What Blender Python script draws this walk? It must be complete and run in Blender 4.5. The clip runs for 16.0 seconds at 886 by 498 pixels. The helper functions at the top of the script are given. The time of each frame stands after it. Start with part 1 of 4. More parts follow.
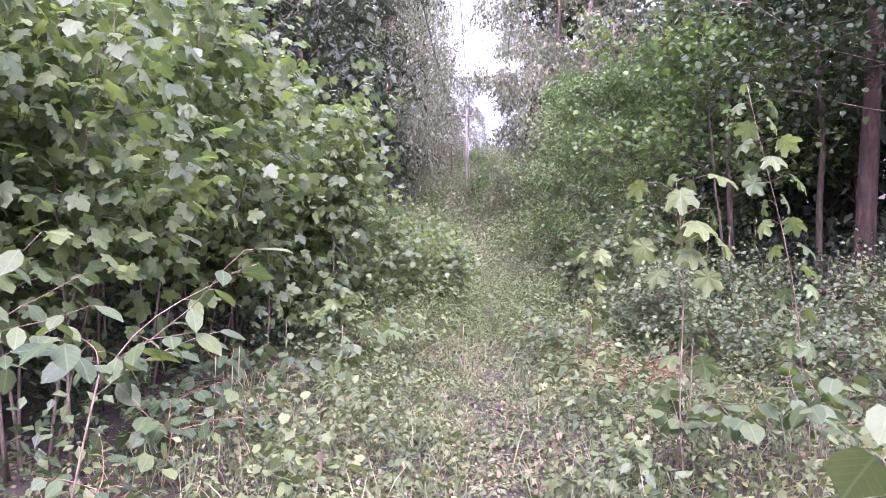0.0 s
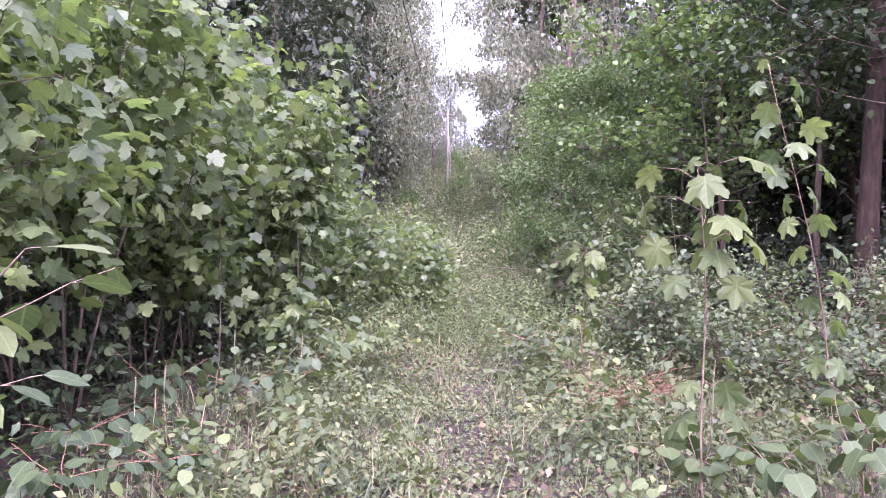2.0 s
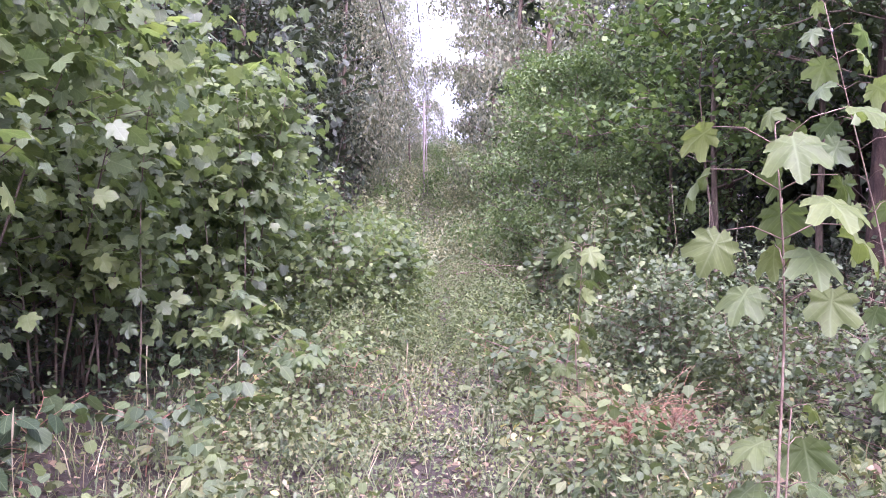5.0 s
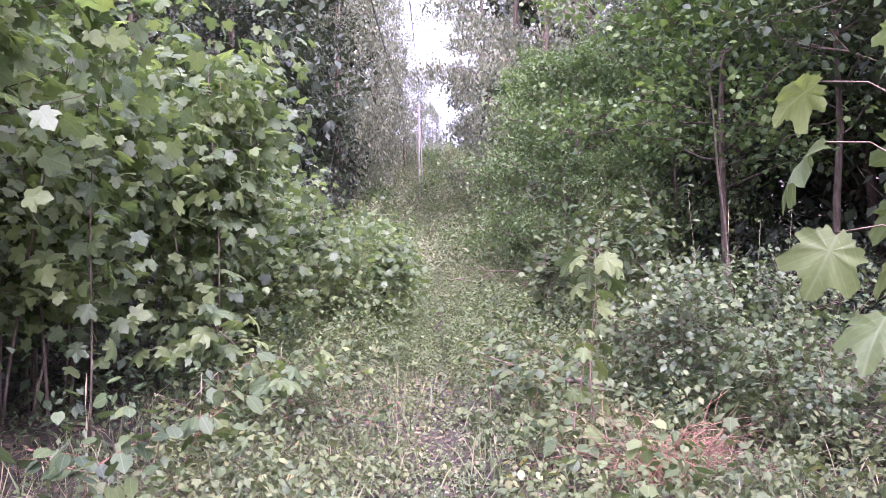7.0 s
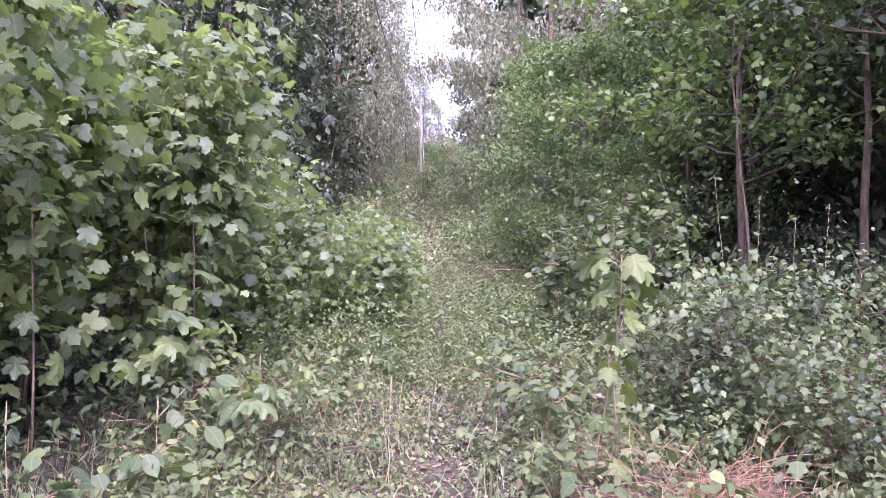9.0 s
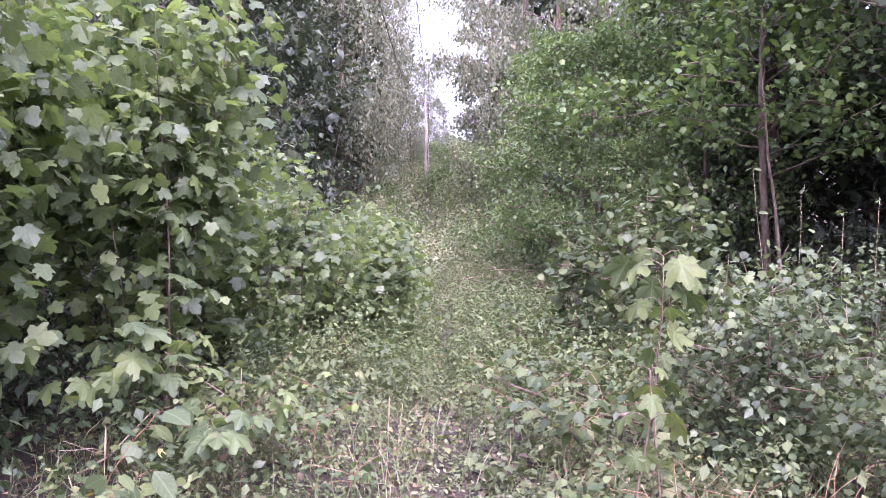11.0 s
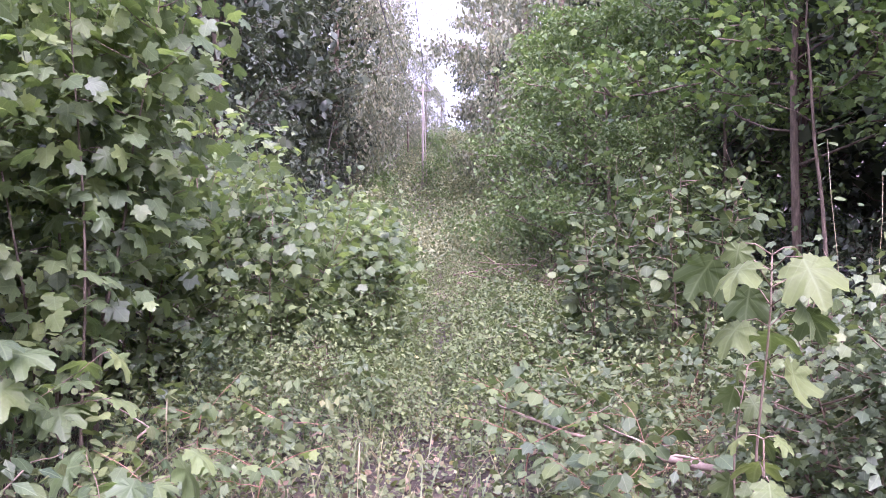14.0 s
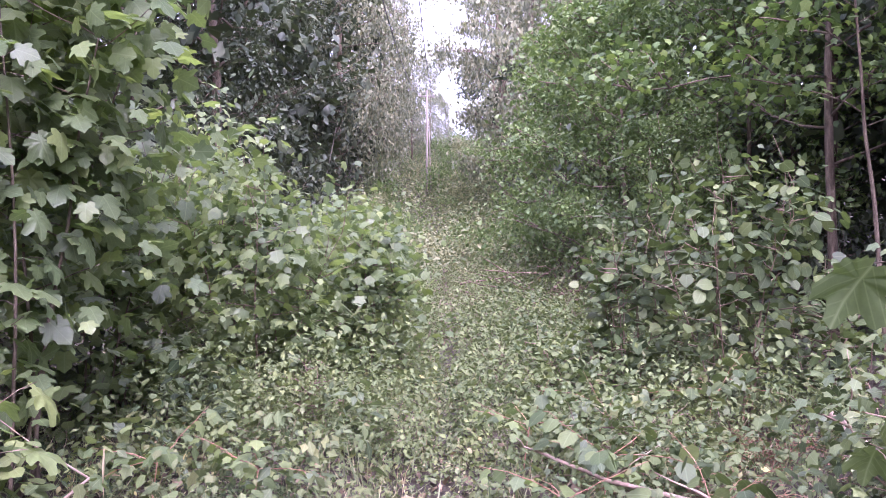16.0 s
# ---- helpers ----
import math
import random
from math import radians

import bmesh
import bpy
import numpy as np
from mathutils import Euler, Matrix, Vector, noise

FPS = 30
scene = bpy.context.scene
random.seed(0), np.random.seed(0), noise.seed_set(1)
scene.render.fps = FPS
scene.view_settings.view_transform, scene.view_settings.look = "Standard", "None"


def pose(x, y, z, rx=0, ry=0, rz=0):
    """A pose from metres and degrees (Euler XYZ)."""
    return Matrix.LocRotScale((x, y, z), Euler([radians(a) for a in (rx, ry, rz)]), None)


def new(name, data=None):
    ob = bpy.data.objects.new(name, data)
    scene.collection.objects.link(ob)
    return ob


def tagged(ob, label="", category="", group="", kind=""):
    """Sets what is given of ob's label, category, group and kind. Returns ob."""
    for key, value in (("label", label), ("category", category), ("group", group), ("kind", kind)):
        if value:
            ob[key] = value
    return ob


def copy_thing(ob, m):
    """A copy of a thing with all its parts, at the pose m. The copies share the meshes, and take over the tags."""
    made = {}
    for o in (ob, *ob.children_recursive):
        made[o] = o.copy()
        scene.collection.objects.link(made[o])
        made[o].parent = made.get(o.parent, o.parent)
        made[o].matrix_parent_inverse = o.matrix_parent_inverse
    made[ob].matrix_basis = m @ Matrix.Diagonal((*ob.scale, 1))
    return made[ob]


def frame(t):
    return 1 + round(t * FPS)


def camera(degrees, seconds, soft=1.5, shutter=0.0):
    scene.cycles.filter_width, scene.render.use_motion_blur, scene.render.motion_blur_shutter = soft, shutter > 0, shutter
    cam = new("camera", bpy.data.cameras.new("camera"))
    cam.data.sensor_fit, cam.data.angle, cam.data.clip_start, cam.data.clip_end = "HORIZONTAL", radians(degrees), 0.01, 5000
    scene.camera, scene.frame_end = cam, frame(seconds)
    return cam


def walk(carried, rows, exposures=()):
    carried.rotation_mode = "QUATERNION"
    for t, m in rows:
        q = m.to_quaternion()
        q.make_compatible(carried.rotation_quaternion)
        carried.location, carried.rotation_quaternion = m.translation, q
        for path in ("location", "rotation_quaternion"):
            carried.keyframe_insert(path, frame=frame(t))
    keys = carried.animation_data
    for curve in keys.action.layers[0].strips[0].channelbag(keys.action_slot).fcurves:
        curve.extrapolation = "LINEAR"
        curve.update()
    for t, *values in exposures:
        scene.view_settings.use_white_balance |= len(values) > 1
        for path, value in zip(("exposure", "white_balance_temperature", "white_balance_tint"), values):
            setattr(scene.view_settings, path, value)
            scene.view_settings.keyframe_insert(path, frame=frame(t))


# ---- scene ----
cam = camera(56.1, 16.0, soft=0.6)
METRES, EYE, TILT, LEAN, TURN = 6.5, 1.30, 0.0, 0.0, 0.0
ROWS = [
    (0.0, 0.0, 0.0, 0.0, -0.0, 0.0, 0.0),
    (0.5, 0.0013, 0.0318, -0.0003, -0.04, 0.07, 0.05),
    (1.0, -0.0024, 0.0689, 0.001, -0.25, 0.05, -0.09),
    (1.5, 0.0011, 0.099, -0.0004, -1.11, 0.09, -0.12),
    (2.0, 0.0107, 0.1342, -0.0004, -1.28, 0.06, -0.25),
    (2.5, 0.0135, 0.1622, -0.0004, -1.62, -0.0, -0.34),
    (3.0, 0.0069, 0.1982, 0.001, -1.76, -0.14, -0.51),
    (3.5, 0.0056, 0.2238, 0.0009, -2.26, -0.18, -0.56),
    (4.0, 0.0127, 0.2526, -0.0002, -2.59, -0.32, -0.53),
    (6.5, 0.0337, 0.408, 0.0044, -3.08, -0.17, 0.18),
    (7.0, 0.0346, 0.4336, 0.0034, -3.1, -0.02, 0.26),
    (7.5, 0.0291, 0.4646, 0.0035, -2.89, 0.14, 0.11),
    (8.0, 0.0287, 0.4873, 0.0029, -2.77, 0.16, -0.12),
    (8.5, 0.037, 0.5215, 0.0027, -2.87, -0.01, -0.18),
    (9.0, 0.0428, 0.5486, 0.0066, -2.97, -0.25, 0.01),
    (11.5, 0.0485, 0.6955, 0.007, -2.49, -0.3, 0.12),
    (12.0, 0.0445, 0.7313, 0.0075, -2.36, -0.46, -0.08),
    (12.5, 0.0438, 0.7588, 0.0088, -2.45, -0.59, -0.27),
    (13.0, 0.0526, 0.7918, 0.0086, -2.73, -0.82, -0.3),
    (13.5, 0.0606, 0.8217, 0.0091, -2.89, -0.86, -0.18),
    (14.0, 0.0611, 0.8567, 0.0064, -2.79, -0.84, -0.22),
    (14.5, 0.0631, 0.8904, 0.0048, -2.72, -0.53, -0.21),
    (15.0, 0.0706, 0.9243, 0.0033, -2.66, -0.26, -0.17),
    (15.5, 0.072, 0.9526, 0.0033, -2.68, -0.16, 0.02),
    (16.0, 0.0629, 0.9872, 0.0027, -2.49, -0.28, -0.03),
]
walk(cam, [(t, pose(0, 0, EYE, TILT, LEAN, TURN) @ pose(METRES * x, METRES * y, METRES * z, 90 + pitch, roll, yaw)) for t, x, y, z, yaw, pitch, roll in ROWS],
     exposures=[(0.0, 2.98, 5580, 55), (16.0, 2.98, 5580, 55)])

# ---- sky and sun ----
SKY, SUN, SUN_UP, SUN_ROUND = 0.15, 0.8, 52, 172
world = bpy.data.worlds.new("overcast_sky")
scene.world = world
world.use_nodes = True
wn = world.node_tree
wn.nodes.clear()
sky = wn.nodes.new("ShaderNodeTexSky")
sky.sky_type, sky.sun_disc = "NISHITA", False
sky.sun_elevation, sky.sun_rotation = radians(SUN_UP), radians(SUN_ROUND)
sky.air_density, sky.dust_density = 1.0, 4.0
grey = wn.nodes.new("ShaderNodeHueSaturation")
grey.inputs["Saturation"].default_value = 0.42
wb = wn.nodes.new("ShaderNodeBackground")
wb.inputs["Strength"].default_value = SKY
wo = wn.nodes.new("ShaderNodeOutputWorld")
wn.links.new(sky.outputs[0], grey.inputs["Color"])
wn.links.new(grey.outputs[0], wb.inputs["Color"])
wn.links.new(wb.outputs[0], wo.inputs["Surface"])
sun_data = bpy.data.lights.new("sun", "SUN")
sun_data.energy, sun_data.angle, sun_data.color = SUN, radians(70), (1.0, 0.97, 0.92)
sun = new("sun", sun_data)
sun.rotation_euler = (radians(90 - SUN_UP), 0, radians(180 - SUN_ROUND))


# ---- materials ----
def material(name):
    m = bpy.data.materials.new(name)
    m.use_nodes = True
    t = m.node_tree
    t.nodes.clear()
    out = t.nodes.new("ShaderNodeOutputMaterial")
    return m, t, out


def node(t, kind, **inputs):
    n = t.nodes.new(kind)
    for k, v in inputs.items():
        k = k.replace("_", " ")
        if hasattr(v, "is_output"):
            t.links.new(v, n.inputs[k])
        else:
            n.inputs[k].default_value = v
    return n


def math_node(t, op, a, b=0.0, clamp=False):
    n = t.nodes.new("ShaderNodeMath")
    n.operation, n.use_clamp = op, clamp
    for i, v in enumerate((a, b)):
        if hasattr(v, "is_output"):
            t.links.new(v, n.inputs[i])
        else:
            n.inputs[i].default_value = v
    return n.outputs[0]


def ramp(t, fac, stops):
    n = t.nodes.new("ShaderNodeValToRGB")
    e = n.color_ramp.elements
    while len(e) < len(stops):
        e.new(0.5)
    for el, (p, c) in zip(e, stops):
        el.position, el.color = p, (*c, 1)
    t.links.new(fac, n.inputs[0])
    return n.outputs[0]


def mix(t, fac, a, b, mode="MIX"):
    n = t.nodes.new("ShaderNodeMix")
    n.data_type, n.blend_type = "RGBA", mode
    for i, v in ((0, fac), (6, a), (7, b)):
        if hasattr(v, "is_output"):
            t.links.new(v, n.inputs[i])
        else:
            n.inputs[i].default_value = v if i == 0 else (*v, 1)
    return n.outputs[2]


def muted(c, by=0.24):
    """Leaves under a dull sky: a colour drawn towards its own grey, that grey tinted slightly warm."""
    g = 0.3 * c[0] + 0.6 * c[1] + 0.1 * c[2]
    return tuple(v + (g * k - v) * by for v, k in zip(c, (1.05, 1.0, 0.95)))


def leaf_material(name, stops, rough=0.42, through_light=0.3, veins=True, gloss=0.35):
    m, t, out = material(name)
    info, geo = t.nodes.new("ShaderNodeObjectInfo"), t.nodes.new("ShaderNodeNewGeometry")
    rnd = math_node(t, "FRACT", math_node(t, "ADD", info.outputs["Random"], geo.outputs["Random Per Island"]))
    col = ramp(t, rnd, [(p, muted(c)) for p, c in stops])
    patch = node(t, "ShaderNodeTexNoise", Vector=geo.outputs["Position"], Scale=1.7, Detail=3.0)
    col = mix(t, 0.6, col, ramp(t, patch.outputs[0], [(0.3, (0.55, 0.62, 0.6)), (0.7, (1.35, 1.25, 1.0))]), "MULTIPLY")
    fine = node(t, "ShaderNodeTexNoise", Vector=geo.outputs["Position"], Scale=70.0, Detail=3.0)
    col = mix(t, 0.25, col, ramp(t, fine.outputs[0], [(0.3, (0.6, 0.6, 0.55)), (0.75, (1.3, 1.3, 1.2))]), "MULTIPLY")
    height = fine.outputs[0]
    if veins:
        at = t.nodes.new("ShaderNodeAttribute")
        at.attribute_name = "leaf"
        sep = t.nodes.new("ShaderNodeSeparateXYZ")
        t.links.new(at.outputs["Vector"], sep.inputs[0])
        ax = math_node(t, "ABSOLUTE", sep.outputs[0])
        rib = math_node(t, "SUBTRACT", 1.0, math_node(t, "MULTIPLY", ax, 30.0), True)
        side = math_node(t, "SINE", math_node(t, "MULTIPLY", math_node(t, "SUBTRACT", sep.outputs[1], ax), 34.0))
        side = math_node(t, "MULTIPLY", math_node(t, "SUBTRACT", side, 0.82, True), 2.2, True)
        vein = math_node(t, "MAXIMUM", rib, side, True)
        col = mix(t, math_node(t, "MULTIPLY", vein, 0.22), col, (0.3, 0.36, 0.22))
        height = math_node(t, "SUBTRACT", fine.outputs[0], vein)
    bump = node(t, "ShaderNodeBump", Height=height, Strength=0.2, Distance=0.004)
    p = node(t, "ShaderNodeBsdfPrincipled", Base_Color=col, Roughness=rough, Normal=bump.outputs[0])
    p.inputs["Specular IOR Level"].default_value = gloss
    tr = node(t, "ShaderNodeBsdfTranslucent", Color=mix(t, 1.0, col, (1.25, 1.35, 0.7), "MULTIPLY"))
    ms = node(t, "ShaderNodeMixShader", Fac=through_light)
    t.links.new(p.outputs[0], ms.inputs[1])
    t.links.new(tr.outputs[0], ms.inputs[2])
    t.links.new(ms.outputs[0], out.inputs[0])
    return m


def rough_material(name, a, b, c, scale=8.0, stretch=(1, 1, 1), rough=0.85, bump=0.6, depth=0.01, island=0.0):
    m, t, out = material(name)
    geo = t.nodes.new("ShaderNodeNewGeometry")
    sc = t.nodes.new("ShaderNodeMapping")
    sc.inputs["Scale"].default_value = stretch
    t.links.new(geo.outputs["Position"], sc.inputs[0])
    big = node(t, "ShaderNodeTexNoise", Vector=sc.outputs[0], Scale=scale, Detail=5.0, Roughness=0.6)
    small = node(t, "ShaderNodeTexNoise", Vector=sc.outputs[0], Scale=scale * 9, Detail=4.0, Roughness=0.7)
    col = ramp(t, big.outputs[0], [(0.3, a), (0.5, b), (0.7, c)])
    col = mix(t, 0.5, col, ramp(t, small.outputs[0], [(0.3, (0.5, 0.48, 0.46)), (0.7, (1.45, 1.42, 1.36))]), "MULTIPLY")
    if island:
        col = mix(t, island, col, ramp(t, geo.outputs["Random Per Island"], [(0.0, (0.4, 0.36, 0.32)), (1.0, (1.7, 1.6, 1.4))]), "MULTIPLY")
    h = math_node(t, "ADD", big.outputs[0], math_node(t, "MULTIPLY", small.outputs[0], 0.5))
    bp = node(t, "ShaderNodeBump", Height=h, Strength=bump, Distance=depth)
    p = node(t, "ShaderNodeBsdfPrincipled", Base_Color=col, Roughness=rough, Normal=bp.outputs[0])
    t.links.new(p.outputs[0], out.inputs[0])
    return m


SYCAMORE = leaf_material("sycamore_leaf", [(0.0, (0.08, 0.138, 0.054)), (0.5, (0.112, 0.18, 0.062)), (0.8, (0.14, 0.215, 0.066)), (1.0, (0.18, 0.258, 0.07))], 0.46, 0.5, True, 0.5)
SYCAMORE_YOUNG = leaf_material("young_sycamore_leaf", [(0.0, (0.07, 0.115, 0.034)), (0.5, (0.092, 0.142, 0.038)), (1.0, (0.12, 0.172, 0.044))], 0.5, 0.4, True, 0.25)
HAZEL = leaf_material("hazel_leaf", [(0.0, (0.045, 0.084, 0.03)), (0.6, (0.074, 0.125, 0.04)), (1.0, (0.125, 0.18, 0.05))], 0.5, 0.36, True, 0.35)
# dark lime leaf; the same colour paints shade on plants below the thicket
LIME_AND_SHADED = leaf_material("lime_and_shaded_leaf", [(0.0, (0.025, 0.055, 0.02)), (0.6, (0.04, 0.08, 0.028)), (1.0, (0.075, 0.125, 0.04))], 0.5, 0.25)
HAZEL_BRIGHT = leaf_material("bright_hazel_leaf", [(0.0, (0.06, 0.13, 0.03)), (0.6, (0.10, 0.195, 0.04)), (1.0, (0.17, 0.27, 0.055))], 0.48, 0.42)
HEDGE = leaf_material("hedge_leaf", [(0.0, (0.048, 0.085, 0.034)), (0.6, (0.08, 0.13, 0.048)), (1.0, (0.125, 0.178, 0.058))], 0.48, 0.3, True, 0.38)
HERB = leaf_material("herb_leaf", [(0.0, (0.075, 0.112, 0.042)), (0.5, (0.105, 0.146, 0.054)), (0.9, (0.14, 0.175, 0.064)), (1.0, (0.2, 0.205, 0.08))], 0.6, 0.34, True, 0.25)
SOFT_WEED = leaf_material("soft_weed_leaf", [(0.0, (0.085, 0.135, 0.05)), (0.5, (0.11, 0.165, 0.055)), (1.0, (0.15, 0.205, 0.065))], 0.6, 0.34, True, 0.25)
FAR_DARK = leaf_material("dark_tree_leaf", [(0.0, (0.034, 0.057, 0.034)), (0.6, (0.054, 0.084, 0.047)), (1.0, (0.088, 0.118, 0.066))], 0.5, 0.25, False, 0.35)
# pale far foliage, with distance haze mixed into the leaf colour
FAR_PALE_HAZED = leaf_material("pale_hazed_leaf", [(0.0, (0.11, 0.14, 0.09)), (0.6, (0.17, 0.2, 0.13)), (1.0, (0.25, 0.27, 0.18))], 0.55, 0.3, False, 0.35)
FAR_GREEN = leaf_material("green_tree_leaf", [(0.0, (0.06, 0.12, 0.035)), (0.6, (0.10, 0.185, 0.05)), (1.0, (0.16, 0.25, 0.075))], 0.5, 0.4, False, 0.35)
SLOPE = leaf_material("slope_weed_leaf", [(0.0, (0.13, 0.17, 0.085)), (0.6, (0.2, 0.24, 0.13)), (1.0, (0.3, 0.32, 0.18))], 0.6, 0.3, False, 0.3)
GRASS = leaf_material("grass_blade", [(0.0, (0.07, 0.115, 0.045)), (0.6, (0.12, 0.17, 0.07)), (0.9, (0.2, 0.21, 0.10)), (1.0, (0.32, 0.28, 0.17))], 0.5, 0.25, False)
STRAW = leaf_material("dry_straw", [(0.0, (0.24, 0.19, 0.11)), (1.0, (0.38, 0.32, 0.2))], 0.7, 0.15, False)
RUST = leaf_material("rusty_dry_grass", [(0.0, (0.16, 0.07, 0.045)), (0.6, (0.28, 0.13, 0.085)), (1.0, (0.42, 0.26, 0.17))], 0.75, 0.15, False)
LITTER = leaf_material("dead_leaf", [(0.0, (0.06, 0.04, 0.026)), (0.6, (0.14, 0.092, 0.055)), (1.0, (0.28, 0.2, 0.12))], 0.75, 0.1, False)
YELLOWED = leaf_material("yellowed_leaf", [(0.0, (0.36, 0.32, 0.08)), (1.0, (0.5, 0.42, 0.14))], 0.55, 0.3)
BARK = rough_material("brown_bark", (0.06, 0.046, 0.033), (0.12, 0.092, 0.066), (0.2, 0.158, 0.115), 5.0, (4, 4, 1), 0.9, 0.9, 0.02)
PINE_BARK = rough_material("reddish_bark", (0.03, 0.02, 0.016), (0.06, 0.038, 0.028), (0.105, 0.07, 0.05), 4.0, (4, 4, 1), 0.9, 0.9, 0.03)
TWIG = rough_material("twig_bark", (0.09, 0.06, 0.045), (0.15, 0.105, 0.075), (0.24, 0.19, 0.14), 12.0, (1, 1, 1), 0.8, 0.5, 0.004)
RED_TWIG = rough_material("reddish_twig", (0.16, 0.07, 0.05), (0.24, 0.12, 0.08), (0.32, 0.2, 0.13), 12.0, (1, 1, 1), 0.7, 0.5, 0.003)
DEAD_WOOD = rough_material("dead_wood", (0.12, 0.085, 0.065), (0.24, 0.18, 0.14), (0.4, 0.33, 0.27), 7.0, (1, 1, 1), 0.85, 0.7, 0.006)
POLE_WOOD = rough_material("weathered_pole_wood", (0.16, 0.14, 0.12), (0.24, 0.215, 0.185), (0.33, 0.3, 0.26), 3.0, (6, 6, 0.6), 0.85, 0.5, 0.01)
CABLE = rough_material("dark_cable", (0.03, 0.03, 0.03), (0.05, 0.05, 0.05), (0.08, 0.08, 0.08), 4.0, (1, 1, 1), 0.6, 0.1, 0.001)
PORCELAIN = rough_material("glazed_insulator", (0.3, 0.28, 0.26), (0.4, 0.38, 0.35), (0.5, 0.48, 0.45), 9.0, (1, 1, 1), 0.3, 0.1, 0.001)
SOIL = rough_material("forest_soil", (0.018, 0.013, 0.008), (0.034, 0.026, 0.016), (0.065, 0.05, 0.032), 1.6, (1, 1, 1), 0.95, 1.0, 0.04)


# ---- ground shape ----
def rise(y):
    y = np.asarray(y, float)
    s = np.clip(y - 24.0, 0.0, 38.0)
    return 0.0028 * s * s + 0.213 * np.clip(y - 62.0, 0.0, 44.0)


def trail(y):
    y = np.asarray(y, float)
    return 0.06 + 0.052 * np.minimum(y, 20.0) + 0.034 * np.maximum(y - 20.0, 0.0)


def ground_z(x, y):
    x, y = np.asarray(x, float), np.asarray(y, float)
    bumps = 0.035 * np.sin(1.9 * x + 0.7 * y) + 0.03 * np.sin(2.7 * y - 1.3 * x + 1) + 0.018 * np.sin(5.1 * x + 4.3 * y)
    off = np.abs(x - trail(y))
    bank = 0.06 * np.clip(off - 0.8, 0, 6) ** 1.2 * np.clip((y - 22) / 20.0, 0.15, 2.0)
    rut = -0.03 * np.exp(-((off / 0.3) ** 2))
    return rise(y) + bumps * np.clip(off, 0.25, 1.0) + bank + rut


# ---- mesh tools ----
class Pile:
    """Gathers triangles and the leaf coordinate of each vertex."""

    def __init__(self):
        self.v, self.f, self.a, self.n = [], [], [], 0

    def add(self, v, f, a=None):
        self.v.append(np.asarray(v, float))
        self.f.append(np.asarray(f, int) + self.n)
        self.a.append(np.zeros((len(v), 3)) if a is None else a)
        self.n += len(v)
        return self

    def mesh(self, name, mat, smooth=True):
        v, f, a = np.concatenate(self.v), np.concatenate(self.f), np.concatenate(self.a)
        me = bpy.data.meshes.new(name)
        me.vertices.add(len(v))
        me.vertices.foreach_set("co", v.astype(np.float32).ravel())
        me.loops.add(len(f) * 3)
        me.loops.foreach_set("vertex_index", f.astype(np.int32).ravel())
        me.polygons.add(len(f))
        me.polygons.foreach_set("loop_start", np.arange(0, len(f) * 3, 3, dtype=np.int32))
        me.polygons.foreach_set("use_smooth", np.full(len(f), smooth))
        at = me.attributes.new("leaf", "FLOAT_VECTOR", "POINT")
        at.data.foreach_set("vector", a.astype(np.float32).ravel())
        me.materials.append(mat)
        me.update(calc_edges=True)
        return me


def part(name, mesh, parent, label=""):
    ob = new(name, mesh)
    ob.parent = parent
    return tagged(ob, label)


def thing(name, x, y, label, category, group="", z=None):
    ob = new(name)
    ob.empty_display_size = 0.1
    ob.location = (x, y, float(ground_z(x, y)) - 0.02 if z is None else z)
    return tagged(ob, label, category, group)


def tube(pile, pts, radii, sides=5):
    pts, radii = np.asarray(pts, float), np.asarray(radii, float)
    d = np.gradient(pts, axis=0)
    d /= np.linalg.norm(d, axis=1)[:, None] + 1e-9
    ref = np.where(np.abs(d[:, 2:3]) > 0.9, np.array([[1.0, 0, 0]]), np.array([[0, 0, 1.0]]))
    u = np.cross(d, ref)
    u /= np.linalg.norm(u, axis=1)[:, None] + 1e-9
    w = np.cross(d, u)
    a = np.arange(sides) * 2 * np.pi / sides
    ring = pts[:, None] + radii[:, None, None] * (np.cos(a)[None, :, None] * u[:, None] + np.sin(a)[None, :, None] * w[:, None])
    n = len(pts)
    i, j = np.meshgrid(np.arange(n - 1), np.arange(sides), indexing="ij")
    p, q = i * sides + j, i * sides + (j + 1) % sides
    f = np.concatenate([np.stack([p, q, q + sides], -1).reshape(-1, 3), np.stack([p, q + sides, p + sides], -1).reshape(-1, 3)])
    cap = [((n - 1) * sides + k, (n - 1) * sides + k + 1, (n - 1) * sides) for k in range(1, sides - 1)]
    cap += [(0, k + 1, k) for k in range(1, sides - 1)]
    pile.add(ring.reshape(-1, 3), np.concatenate([f, np.array(cap)]))


def outline_leaf(half, centre, droop, fold):
    """A leaf from the right half of its outline, base to tip, fanned round a centre."""
    right = np.array(half, float)
    left = right[1:-1][::-1] * (-1, 1)
    ring = np.concatenate([right, left])
    xy = np.concatenate([[centre], ring])
    z = -droop * (xy[:, 0] ** 2 * 1.3 + np.clip(xy[:, 1] - 0.3, 0, 2) ** 2) + fold * np.abs(xy[:, 0])
    n = len(ring)
    f = [(0, 1 + k, 1 + (k + 1) % n) for k in range(n)]
    return np.column_stack([xy, z]), np.array(f)


